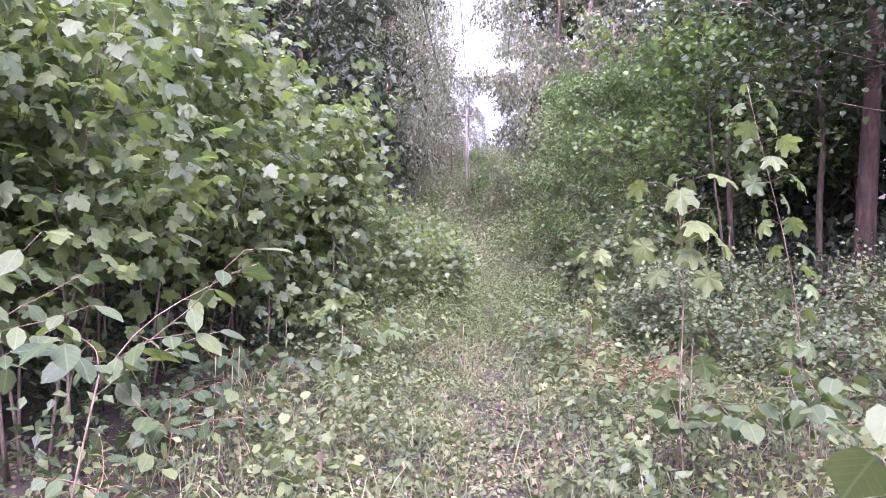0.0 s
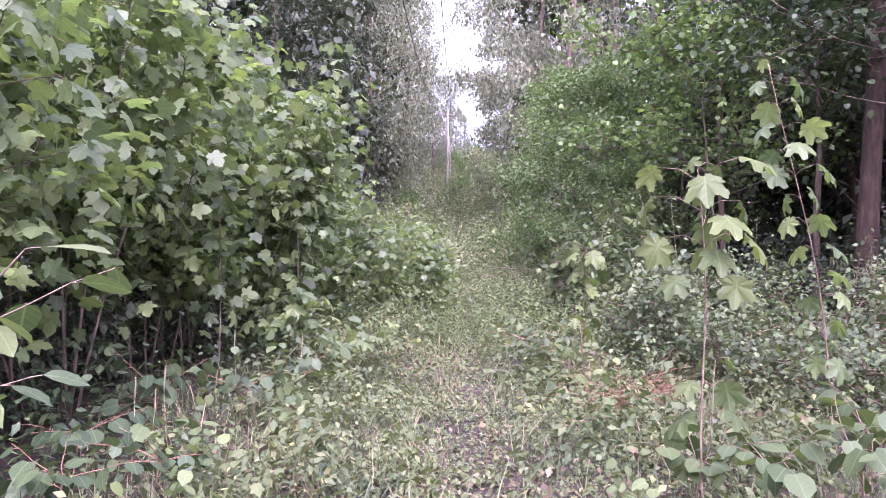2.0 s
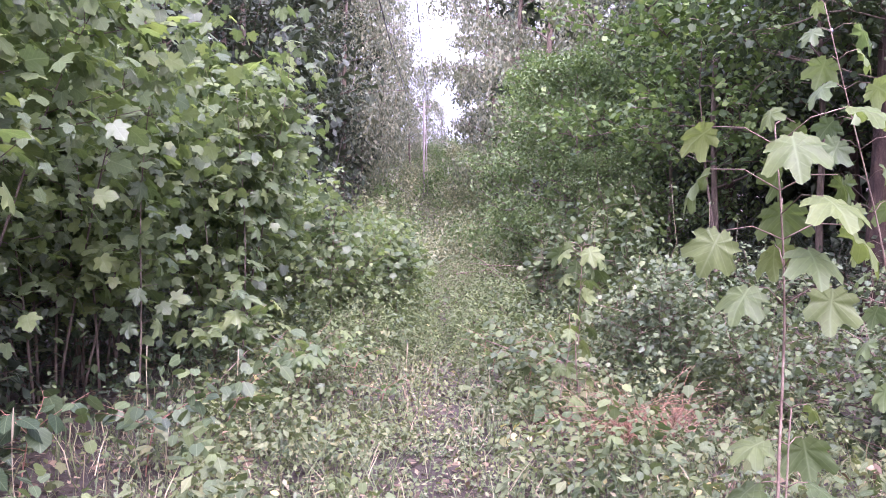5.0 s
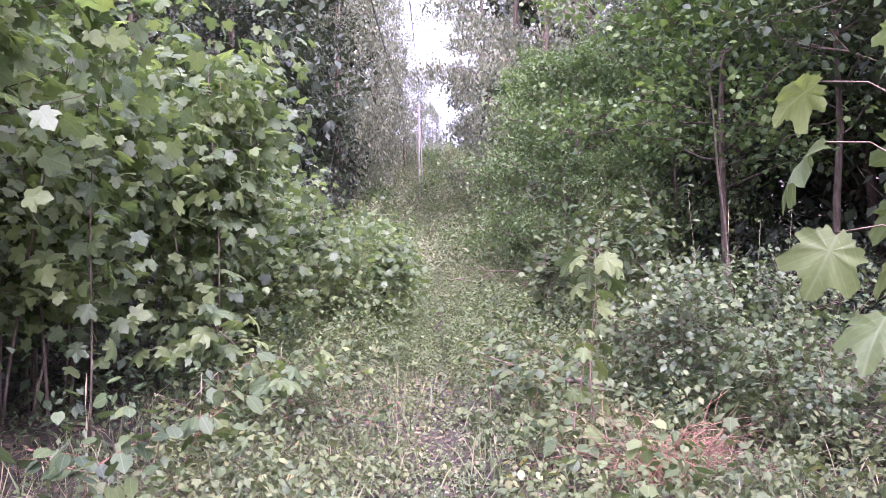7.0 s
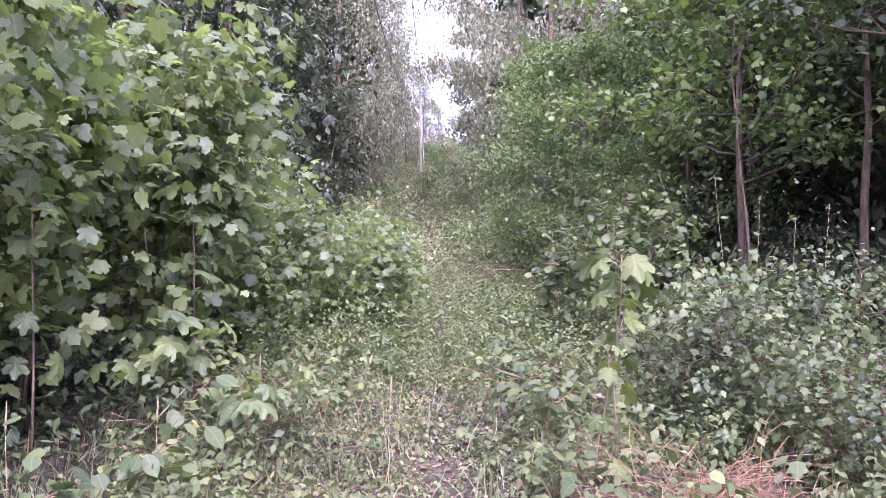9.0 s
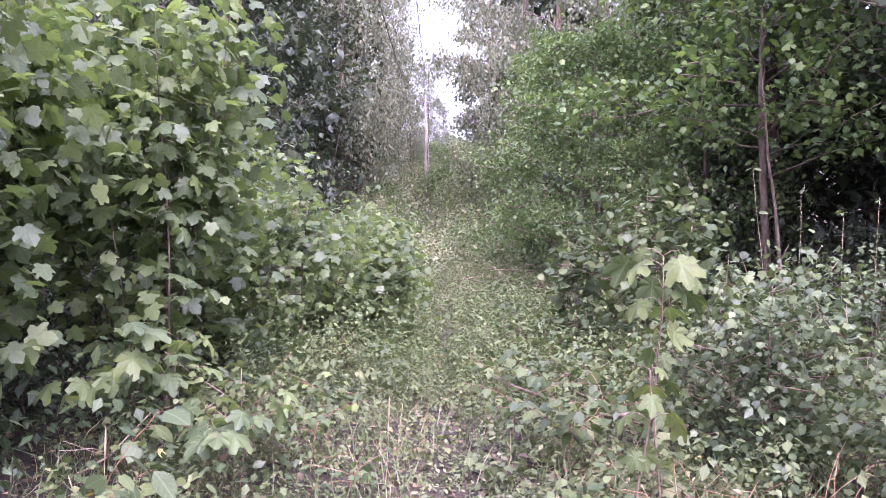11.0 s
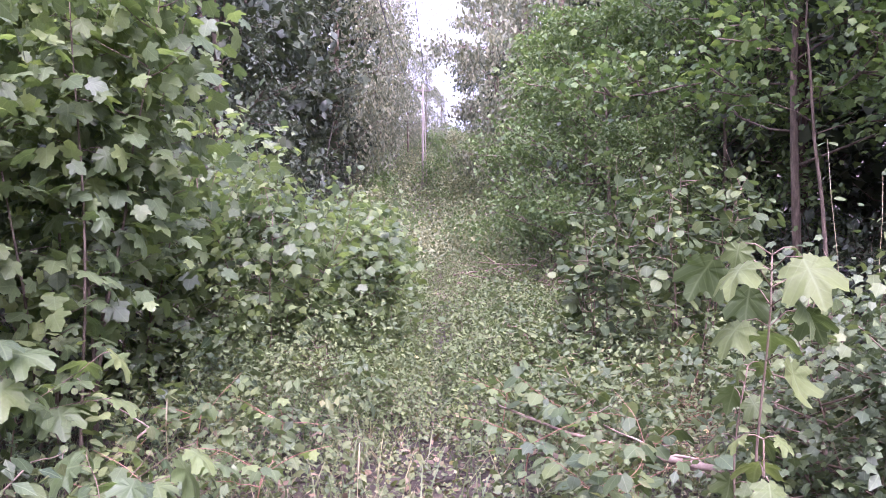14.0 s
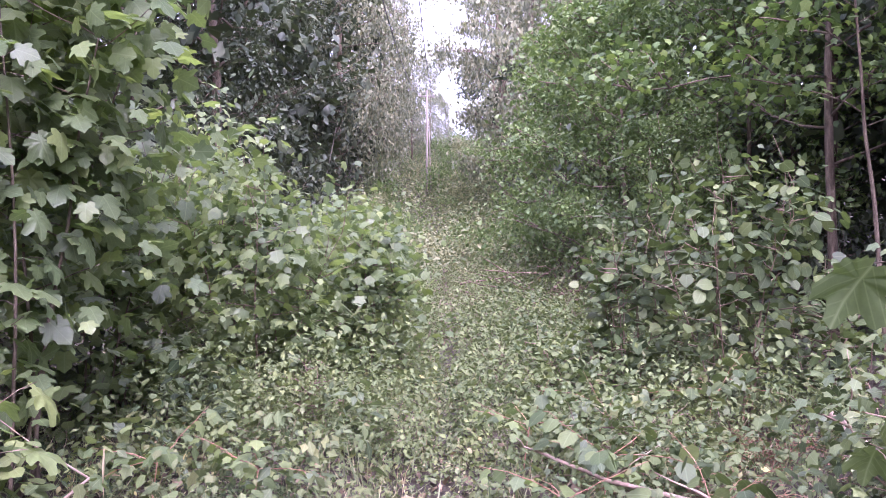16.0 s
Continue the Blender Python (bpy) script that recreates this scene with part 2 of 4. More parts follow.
LOBED = outline_leaf([(0, 0.02), (0.2, -0.1), (0.41, -0.04), (0.43, 0.1), (0.38, 0.19), (0.6, 0.34), (0.62, 0.54), (0.44, 0.53), (0.31, 0.58), (0.33, 0.76), (0.19, 0.88), (0.0, 1.03)], (0, 0.28), 0.4, 0.10)
LOBED_SMALL = outline_leaf([(0, 0), (0.42, 0.06), (0.36, 0.28), (0.53, 0.55), (0.27, 0.64), (0.0, 1.0)], (0, 0.3), 0.35, 0.1)
OVAL = outline_leaf([(0, 0), (0.22, 0.18), (0.32, 0.45), (0.24, 0.75), (0.0, 1.0)], (0, 0.45), 0.3, 0.14)
ROUND = outline_leaf([(0, 0.03), (0.25, -0.02), (0.44, 0.3), (0.38, 0.65), (0.0, 1.0)], (0, 0.4), 0.25, 0.1)
OVAL_LOW = outline_leaf([(0, 0), (0.3, 0.42), (0.0, 1.0)], (0, 0.5), 0.3, 0.14)


def fine_lobed(droop, seed):
    """A broad five-lobed leaf with a toothed edge, lobes folded along their veins."""
    rng = np.random.default_rng(seed)
    n = 60
    a = np.linspace(-np.pi / 2, 1.5 * np.pi, n, endpoint=False)
    r = np.full(n, 0.34)
    fold = np.zeros(n)
    for mid, length, wide in ((90, 0.72, 40), (38, 0.68, 40), (142, 0.68, 40), (-14, 0.50, 42), (194, 0.50, 42)):
        d = np.abs((np.degrees(a) - mid + 180) % 360 - 180) / wide
        lobe = length * (1 - 0.62 * np.clip(d, 0, 1) ** 1.15) * (d < 1)
        fold = np.where(lobe > r, 0.09 * d, fold)
        r = np.maximum(r, lobe)
    r = np.where(np.abs(a + np.pi / 2) < 0.3, 0.24, r) * (1 + 0.05 * (np.arange(n) % 3 - 1)) * (1 + rng.normal(0, 0.025, n))
    rings = []
    for k in (0.5, 1.0):
        x, y = np.cos(a) * r * k, 0.28 + np.sin(a) * r * k
        z = -droop * (x ** 2 * 1.2 + np.clip(y - 0.3, 0, 2) ** 2) + fold * k
        rings.append(np.column_stack([x, y, z]))
    v = np.concatenate([[(0, 0.28, 0.0)], *rings])
    i = np.arange(n)
    j = (i + 1) % n
    f = np.concatenate([np.column_stack([0 * i, 1 + i, 1 + j]), np.column_stack([1 + i, 1 + n + i, 1 + n + j]), np.column_stack([1 + i, 1 + n + j, 1 + j])])
    return v, f


BROAD = fine_lobed(0.55, 2)
SMALL = (np.array([(0, 0, 0), (0.3, 0.5, 0.07), (0, 1, -0.08), (-0.3, 0.5, 0.07)], float), np.array([(0, 1, 2), (0, 2, 3)]))
BLADE = (np.array([(-0.012, 0, 0), (0.012, 0, 0), (-0.010, 0.5, 0.06), (0.010, 0.5, 0.06), (0, 1, -0.12)], float), np.array([(0, 1, 3), (0, 3, 2), (2, 3, 4)]))


def turns(azimuth, pitch, rng, wobble=0.35):
    """Leaf frames: the tip points along azimuth, pitched down, the upper side looks up."""
    n = len(azimuth)
    tip = np.column_stack([np.cos(azimuth) * np.cos(pitch), np.sin(azimuth) * np.cos(pitch), -np.sin(pitch)])
    up = np.array([[0, 0, 1.0]]) + rng.normal(0, wobble, (n, 3))
    z = up - (up * tip).sum(1)[:, None] * tip
    z /= np.linalg.norm(z, axis=1)[:, None] + 1e-9
    return np.stack([np.cross(tip, z), tip, z], -1)


def leaves(pile, shape, pos, rot, size):
    v, f = shape
    n, k = len(pos), len(v)
    if n == 0:
        return
    out = np.einsum("nij,kj->nki", rot, v) * np.asarray(size)[:, None, None] + pos[:, None]
    faces = (f[None] + (np.arange(n) * k)[:, None, None]).reshape(-1, 3)
    pile.add(out.reshape(-1, 3), faces, np.tile(v, (n, 1)))


LEAF_MESHES = {}


def leaf_parts(parent, shape, mat, pos, rot, size, name="leaf"):
    key = (id(shape), mat.name)
    if key not in LEAF_MESHES:
        LEAF_MESHES[key] = Pile().add(shape[0], shape[1], shape[0]).mesh("leaf", mat)
    for p, r, s in zip(pos, rot, size):
        ob = new(name, LEAF_MESHES[key])
        ob.parent = parent
        ob.matrix_basis = Matrix.Translation(p) @ Matrix(r.tolist()).to_4x4() @ Matrix.Scale(float(s), 4)


def bend(start, direction, length, rng, steps=5, lift=0.0, wander=0.1):
    pts, d = [np.array(start, float)], np.array(direction, float)
    d /= np.linalg.norm(d)
    for _ in range(steps):
        d = d + rng.normal(0, wander, 3) + np.array([0, 0, lift])
        d /= np.linalg.norm(d)
        pts.append(pts[-1] + d * length / steps)
    return np.array(pts)


# ---- ground ----
def build_ground():
    near_x = np.arange(-5, 7.01, 0.16)
    xs = np.concatenate([[-900, -400, -150, -80, -50, -35, -25, -18, -13, -9, -7, -6], near_x, [8, 9, 11, 15, 21, 30, 45, 70, 150, 400, 900]])
    near_y = np.arange(-1, 16.01, 0.16)
    ys = np.concatenate([[-900, -300, -100, -50, -25, -12, -6, -3, -2], near_y, np.arange(16.5, 34, 0.7), np.arange(36, 125, 2.5), [140, 170, 220, 300, 450, 700, 1200]])
    gx, gy = np.meshgrid(xs, ys)
    gz = ground_z(np.clip(gx, -40, 40), np.clip(gy, -60, 170))
    v = np.column_stack([gx.ravel(), gy.ravel(), gz.ravel()])
    w = len(xs)
    i, j = np.meshgrid(np.arange(len(ys) - 1), np.arange(w - 1), indexing="ij")
    p = (i * w + j).ravel()
    f = np.concatenate([np.column_stack([p, p + 1, p + w + 1]), np.column_stack([p, p + w + 1, p + w])])
    tagged(new("ground", Pile().add(v, f).mesh("ground", SOIL)), "brown forest soil with a narrow trodden trail", "ground", kind="structure")


build_ground()


# ---- trees ----
def tree(name, x, y, label, height, radius, crown_base, spread, limbs, count, size, shape, mat, bark, seed, droop=0.0, lean=(0, 0), clump=0.26, group="", top_heavy=False):
    rng = np.random.default_rng(seed)
    root = thing(name, x, y, label, "tree", group)
    wood, crown = Pile(), Pile()
    k = 9
    u = np.linspace(0, 1, k)
    sway = np.cumsum(rng.normal(0, 0.012 * height, (k, 2)), 0) * u[:, None]
    line = np.column_stack([sway[:, 0] + lean[0] * u * height, sway[:, 1] + lean[1] * u * height, u * height])
    line[0, 2] -= 0.15
    rad = radius * (1 - 0.85 * u) * np.where(u == 0, 1.35, 1)
    tube(wood, line, rad, 9)
    tips = []
    for i in range(limbs):
        f = crown_base + (1 - crown_base) * (i + rng.random()) / limbs * 0.97
        s = np.array([np.interp(f, u, line[:, c]) for c in range(3)])
        g = (f - crown_base) / (1 - crown_base)
        length = spread * (0.45 + 0.75 * np.sin(np.pi * min(0.98, 0.28 + 0.72 * g))) * rng.uniform(0.7, 1.2)
        if top_heavy:
            length = spread * (0.45 + 0.75 * np.sin(np.pi * min(0.86, 0.05 + 0.8 * g))) * rng.uniform(0.8, 1.2)
        a = i * 2.4 + rng.normal(0, 0.4)
        pts = bend(s, (np.cos(a), np.sin(a), rng.uniform(0.15, 0.7)), length, rng, 6, 0.02, 0.13)
        tube(wood, pts, np.linspace(radius * 0.32 * (1.15 - f), 0.008, 7), 5)
        for j in range(5):
            b = a + rng.normal(0, 0.9)
            q = pts[rng.integers(2, 7)]
            tw = bend(q, (np.cos(b), np.sin(b), rng.uniform(-0.2, 0.6)), length * rng.uniform(0.25, 0.5), rng, 4, 0.0, 0.2)
            tube(wood, tw, np.linspace(0.012 + radius * 0.05, 0.005, 5), 3)
            tips.append(tw[1:])
        tips.append(pts[2:])
    tips = np.concatenate(tips)
    pick = tips[rng.integers(0, len(tips), count)]
    pos = pick + rng.normal(0, clump, (count, 3)) * (1, 1, 0.7)
    if droop:
        pos[:, 2] -= rng.random(count) ** 1.5 * droop
    az = rng.uniform(0, 2 * np.pi, count)
    rot = turns(az, rng.normal(0.5 + (0.6 if droop else 0), 0.4, count), rng, 0.45)
    leaves(crown, shape, pos, rot, size * rng.uniform(0.6, 1.25, count))
    part("trunk", wood.mesh("trunk", bark), root)
    tagged(part("crown", crown.mesh("crown", mat), root), kind="stuff")
    return root


def bush(name, x, y, label, category, height, rx, ry, stems, count, near, size, shape, mat, twig, seed, skirt=0.25, pitch=0.55, group="", face=-1.57, tiers=0):
    """Many-stemmed leafy bush: the outer leaves that are nearest the trail are parts, the rest is one mass."""
    rng = np.random.default_rng(seed)
    root = thing(name, x, y, label, category, group)
    inner = Pile()
    anchors = []
    for i in range(stems):
        a = i * 2.4 + rng.normal(0, 0.3)
        r = 0.25 * np.sqrt(rng.random())
        h = height * rng.uniform(0.7, 1.0) * (1 if i else 1.0)
        out = 0.85 * np.sqrt(rng.random()) if i else 0.05
        top = np.array([np.cos(a) * rx * out, np.sin(a) * ry * out, h * (1 - 0.25 * out * out)])
        s = np.array([np.cos(a) * rx * r, np.sin(a) * ry * r, -0.03])
        u = np.linspace(0, 1, 7)[:, None]
        pts = s + (top - s) * np.column_stack([u ** 1.3, u ** 1.3, u]) + rng.normal(0, 0.02, (7, 3)) * u
        wood = Pile()
        tube(wood, pts, np.linspace(0.004 + 0.0027 * height, 0.0025, 7), 5)
        for j in range(11):
            f = skirt + (1 - skirt) * rng.random()
            q = np.array([np.interp(f, u[:, 0], pts[:, c]) for c in range(3)])
            b = rng.uniform(0, 2 * np.pi)
            reach = rng.uniform(0.35, 1.0) * (1.0 - 0.45 * f)
            tw = bend(q, (np.cos(b) * rx, np.sin(b) * ry, 0.25 * rx), reach * 0.7 * max(rx, ry), rng, 4, 0.02, 0.1)
            tube(wood, tw, np.linspace(0.006, 0.002, 5), 3)
            anchors.append(tw[1:])
        anchors.append(pts[4:])
        for j in range(2):
            b = rng.uniform(0, 2 * np.pi)
            lead = bend(pts[5 + j], (0.35 * np.cos(b), 0.35 * np.sin(b), 1.0), height * rng.uniform(0.12, 0.26), rng, 5, 0.05, 0.1)
            tube(wood, lead, np.linspace(0.004, 0.0015, 6), 3)
            anchors.append(lead[1:])
        tagged(part("stem", wood.mesh("stem", twig), root), kind="" if near else "stuff")
    anchors = np.concatenate(anchors)
    pick = anchors[rng.integers(0, len(anchors), count)]
    pos = pick + rng.normal(0, 1, (count, 3)) * (0.13 * rx, 0.13 * ry, 0.06 * height)
    if tiers:
        step = height / tiers
        pos[:, 2] = (np.round(pos[:, 2] / step) + rng.normal(0, 0.22, count)) * step
    pos[:, 2] = np.maximum(pos[:, 2], 0.06 + rng.random(count) * 0.1)
    az = np.arctan2(pos[:, 1] / ry, pos[:, 0] / rx) + rng.normal(0, 0.9, count)
    rot = turns(az, rng.normal(pitch, 0.5, count), rng, 0.5)
    sz = size * rng.uniform(0.45, 1.25, count)
    front = pos[:, 0] / rx * np.cos(face) + pos[:, 1] / ry * np.sin(face) + 0.6 * pos[:, 2] / height
    order = np.argsort(-front)
    p, q = order[:near], order[near:]
    if near:
        leaf_parts(root, shape, mat, pos[p], rot[p], sz[p])
    leaves(inner, shape, pos[q], rot[q], sz[q])
    tagged(part("foliage", inner.mesh("foliage", mat), root), kind="stuff")
    return root


def sapling(x, y, label, height, nodes, size, seed, lean=(0.0, 0.0), mat=None, shape=None, first=0.3, petiole=0.9, twig=None, name="sycamore_sapling", category="sapling", stem_r=0.006, crowd=0.7):
    """A single whip with leaf pairs, crosswise up the stem; every leaf is a part."""
    rng = np.random.default_rng(seed)
    root = thing(name, x, y, label, category)
    wood = Pile()
    u = np.linspace(0, 1, 10)
    line = np.column_stack([lean[0] * u ** 1.4 + 0.02 * np.sin(u * 7 + seed), lean[1] * u ** 1.4 + 0.02 * np.cos(u * 6 + seed), u * height])
    line[0, 2] = -0.05
    tube(wood, line, np.linspace(stem_r, 0.0022, 10), 6)
    pos, az, pit, sz = [], [], [], []
    for i in range(nodes):
        f = first + (1 - first) * (i / (nodes - 1)) ** crowd
        q = np.array([np.interp(f, u, line[:, c]) for c in range(3)])
        for side in (0, 1):
            a = i * 1.57 + side * np.pi + rng.normal(0, 0.35) + seed
            s = size * rng.uniform(0.7, 1.1) * (0.6 if i == nodes - 1 else 1.0)
            L = s * petiole * rng.uniform(0.7, 1.2)
            end = q + np.array([np.cos(a) * L * 0.85, np.sin(a) * L * 0.85, L * rng.uniform(0.1, 0.45)])
            mid = (q + end) / 2 + np.array([0, 0, L * 0.12])
            tube(wood, [q, mid, end], [0.0024, 0.0018, 0.0015], 4)
            pos.append(end), az.append(a), pit.append(rng.normal(0.85, 0.25)), sz.append(s)
    rot = turns(np.array(az), np.array(pit), rng, 0.25)
    leaf_parts(root, shape or BROAD, mat or SYCAMORE_YOUNG, np.array(pos), rot, np.array(sz))
    part("stem", wood.mesh("stem", twig or TWIG), root, "slender brown stem")
    return root


def spray(name, x, y, label, base_to_fork, branches, per, size, shape, mat, seed, reach=0.5, lift=0.15, towards=0.0, fan=1.2, twig=None, pitch=0.45):
    """An arching shoot: a bare stem that forks into leafy branches; every leaf is a part."""
    rng = np.random.default_rng(seed)
    root = thing(name, x, y, label, "shoot")
    wood = Pile()
    fork = np.array(base_to_fork, float)
    u = np.linspace(0, 1, 6)[:, None]
    line = fork * np.column_stack([u ** 1.4, u ** 1.4, u])
    line[0, 2] = -0.05
    tube(wood, line, np.linspace(0.0045, 0.003, 6), 6)
    pos, az = [], []
    for i in range(branches):
        s = line[5] if i < 3 else line[4] + (line[5] - line[4]) * rng.random()
        a = towards + (i / max(1, branches - 1) - 0.5) * 2 * fan + rng.normal(0, 0.15)
        pts = bend(s, (np.cos(a), np.sin(a), rng.uniform(0.0, 1.0) + lift), reach * rng.uniform(0.6, 1.15), rng, 7, -0.05, 0.1)
        tube(wood, pts, np.linspace(0.0025, 0.0012, 8), 5)
        for k in range(per):
            q = pts[min(7, 1 + int(k * 7 / per))]
            b = a + (0.9 if k % 2 else -0.9) * (0.2 if k == per - 1 else 1) + rng.normal(0, 0.25)
            end = q + np.array([np.cos(b), np.sin(b), 0.1]) * size * 0.22
            tube(wood, [q, end], [0.0016, 0.0012], 3)
            pos.append(end), az.append(b)
    n = len(pos)
    leaf_parts(root, shape, mat, np.array(pos), turns(np.array(az), rng.normal(pitch, 0.3, n), rng, 0.3), size * rng.uniform(0.6, 1.15, n))
    part("stem", wood.mesh("stem", twig or RED_TWIG), root, "thin forked reddish stem")
    return root


# ---- the tall wood on both sides ----
OAK = "tall broadleaf tree with dense dark foliage in the wood"
PALE = "tall birch with pale hanging foliage on the slope"
GREEN = "tall leafy tree with grey-green foliage beside the ride"


def wood():
    dark = tree("broadleaf_tree", -7.5, 27, OAK, 15, 0.2, 0.12, 3.4, 22, 11000, 0.17, SMALL, FAR_DARK, BARK, 11, group="dark trees of the wood")
    pale = tree("birch_tree", -3.6, 54, PALE, 21, 0.2, 0.14, 3.6, 22, 8500, 0.26, SMALL, FAR_PALE_HAZED, BARK, 12, droop=2.6, group="birches on the slope")
    green = tree("ride_tree", 5.9, 38, GREEN, 20, 0.2, 0.08, 3.5, 22, 10500, 0.22, SMALL, FAR_PALE_HAZED, BARK, 13, droop=0.8, top_heavy=True, group="grey-green trees beside the ride")
    rng = np.random.default_rng(5)

    def again(src, x, y, s):
        m = Matrix.Translation((x, y, float(ground_z(x, y)) - 0.05)) @ Matrix.Rotation(rng.uniform(0, 6.28), 4, "Z")
        ob = copy_thing(src, m)
        ob.scale = (s, s, s * rng.uniform(0.95, 1.1))

    for x, y, s in ((-5.4, 32, 1.0), (-8.5, 21, 0.8), (-11, 30, 1.1), (-7.5, 39, 1.1), (-9.8, 26, 1.0), (-8.2, 33, 1.0), (-6.2, 42, 1.15), (-5.4, 48, 1.1), (10.0, 29, 1.0), (11, 24, 1.0)):
        again(dark, x, y, s)
    # the deep wood that closes the place to the sides and behind: filler trees, many unseen, that block sky light
    deep = tree("forest_tree", -13, 22, "tall dark filler tree keeping sky light out of the wood", 16, 0.18, 0.1, 4.0, 14, 2400, 0.58, SMALL, FAR_DARK, BARK, 15, clump=0.5, group="trees deep in the wood")
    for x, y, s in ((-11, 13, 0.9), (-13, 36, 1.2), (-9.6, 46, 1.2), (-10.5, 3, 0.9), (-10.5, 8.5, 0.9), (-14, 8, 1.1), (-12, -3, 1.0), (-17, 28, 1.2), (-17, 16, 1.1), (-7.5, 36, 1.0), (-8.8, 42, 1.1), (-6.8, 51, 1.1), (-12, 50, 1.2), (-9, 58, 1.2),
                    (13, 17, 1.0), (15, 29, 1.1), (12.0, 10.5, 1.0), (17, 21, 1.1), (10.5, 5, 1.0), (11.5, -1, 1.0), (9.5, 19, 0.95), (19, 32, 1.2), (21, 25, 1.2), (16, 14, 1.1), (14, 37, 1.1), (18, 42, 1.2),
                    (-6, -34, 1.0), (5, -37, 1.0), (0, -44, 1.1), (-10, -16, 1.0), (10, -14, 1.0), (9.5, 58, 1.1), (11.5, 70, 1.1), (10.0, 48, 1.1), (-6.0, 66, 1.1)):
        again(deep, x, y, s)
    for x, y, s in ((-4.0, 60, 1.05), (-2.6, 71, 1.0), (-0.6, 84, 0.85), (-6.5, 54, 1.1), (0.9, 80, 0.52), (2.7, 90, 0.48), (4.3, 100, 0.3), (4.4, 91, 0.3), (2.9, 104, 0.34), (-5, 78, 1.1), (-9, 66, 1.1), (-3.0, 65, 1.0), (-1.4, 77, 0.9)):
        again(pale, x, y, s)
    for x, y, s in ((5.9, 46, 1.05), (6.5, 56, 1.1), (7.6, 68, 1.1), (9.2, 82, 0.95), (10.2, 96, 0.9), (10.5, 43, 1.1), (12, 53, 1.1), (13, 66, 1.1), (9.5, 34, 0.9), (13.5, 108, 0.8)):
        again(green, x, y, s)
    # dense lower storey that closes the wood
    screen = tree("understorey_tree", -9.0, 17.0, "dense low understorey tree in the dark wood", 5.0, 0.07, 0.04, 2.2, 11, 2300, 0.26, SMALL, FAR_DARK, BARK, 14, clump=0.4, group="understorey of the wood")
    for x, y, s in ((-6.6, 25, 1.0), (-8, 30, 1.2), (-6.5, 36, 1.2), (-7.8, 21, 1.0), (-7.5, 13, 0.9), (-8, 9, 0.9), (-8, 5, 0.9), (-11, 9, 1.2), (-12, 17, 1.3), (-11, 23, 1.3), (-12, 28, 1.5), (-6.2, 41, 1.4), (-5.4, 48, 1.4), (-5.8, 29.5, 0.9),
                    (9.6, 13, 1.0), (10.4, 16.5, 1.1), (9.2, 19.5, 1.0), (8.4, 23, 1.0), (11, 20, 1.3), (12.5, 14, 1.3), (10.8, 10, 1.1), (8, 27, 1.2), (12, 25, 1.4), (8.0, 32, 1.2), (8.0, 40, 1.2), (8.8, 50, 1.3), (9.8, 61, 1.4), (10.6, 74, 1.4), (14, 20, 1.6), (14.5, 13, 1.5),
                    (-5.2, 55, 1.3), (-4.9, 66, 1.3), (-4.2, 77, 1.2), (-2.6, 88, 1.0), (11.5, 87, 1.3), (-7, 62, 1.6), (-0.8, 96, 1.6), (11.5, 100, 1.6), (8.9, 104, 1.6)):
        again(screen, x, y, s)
    # smaller lit trees on the right edge of the ride
    lit = tree("young_tree", 4.2, 20.5, "young leafy tree with bright green small leaves", 5.6, 0.05, 0.06, 1.7, 24, 9500, 0.108, SMALL, FAR_GREEN, BARK, 21, clump=0.18, group="bright young trees")
    for x, y, s in ((4.5, 23.5, 1.05), (4.7, 27.5, 1.15), (5.9, 19.6, 1.1), (5.2, 32, 1.2), (6.2, 25, 1.2), (3.7, 17.3, 0.55)):
        again(lit, x, y, s)
    # the shading trees on the right, with their bare trunks
    tree("maple_tree", 5.9, 16.8, "young maple with a slim bare trunk and spreading bright leaves", 9.5, 0.07, 0.24, 2.5, 26, 8000, 0.098, LOBED_SMALL, HAZEL_BRIGHT, BARK, 31, clump=0.26, lean=(-0.06, 0))
    tree("maple_tree", 4.7, 13.6, "low young maple with bright green lobed leaves", 4.6, 0.028, 0.5, 1.15, 14, 2600, 0.095, LOBED_SMALL, HAZEL_BRIGHT, BARK, 36, clump=0.2, lean=(-0.1, 0))
    tree("lime_tree", 6.6, 14.6, "lime tree with broad dark green leaves", 8, 0.07, 0.36, 2.1, 20, 5500, 0.115, ROUND, LIME_AND_SHADED, BARK, 32, clump=0.24)
    tree("lime_tree", 6.2, 11.4, "lime tree with round leaves over the bank", 6.5, 0.055, 0.44, 2.0, 18, 5500, 0.1, ROUND, LIME_AND_SHADED, BARK, 33, clump=0.25)
    tree("pine_tree", 6.5, 12.9, "pine with a thick reddish-brown trunk", 14, 0.17, 0.55, 2.4, 14, 3000, 0.2, SMALL, FAR_DARK, PINE_BARK, 34)
    for i, (x, y) in enumerate(((7.6, 12.6), (8.6, 16.8), (6.9, 18.9), (9.4, 14.2))):
        tree("pine_tree", x, y, "pine with a bare brown trunk in the dark wood", 13, 0.08 + 0.025 * (i % 3), 0.5, 2.2, 12, 2600, 0.22, SMALL, FAR_DARK, PINE_BARK, 40 + i, lean=(rng.normal(0, 0.02), 0), group="pines in the dark wood")
    under = bush("undergrowth_bush", 7.0, 13.0, "dark leafy undergrowth in the wood, some added to darken the thicket", "bush", 1.5, 1.5, 1.3, 6, 1900, 0, 0.1, SMALL, FAR_DARK, TWIG, 50, group="undergrowth in the wood")
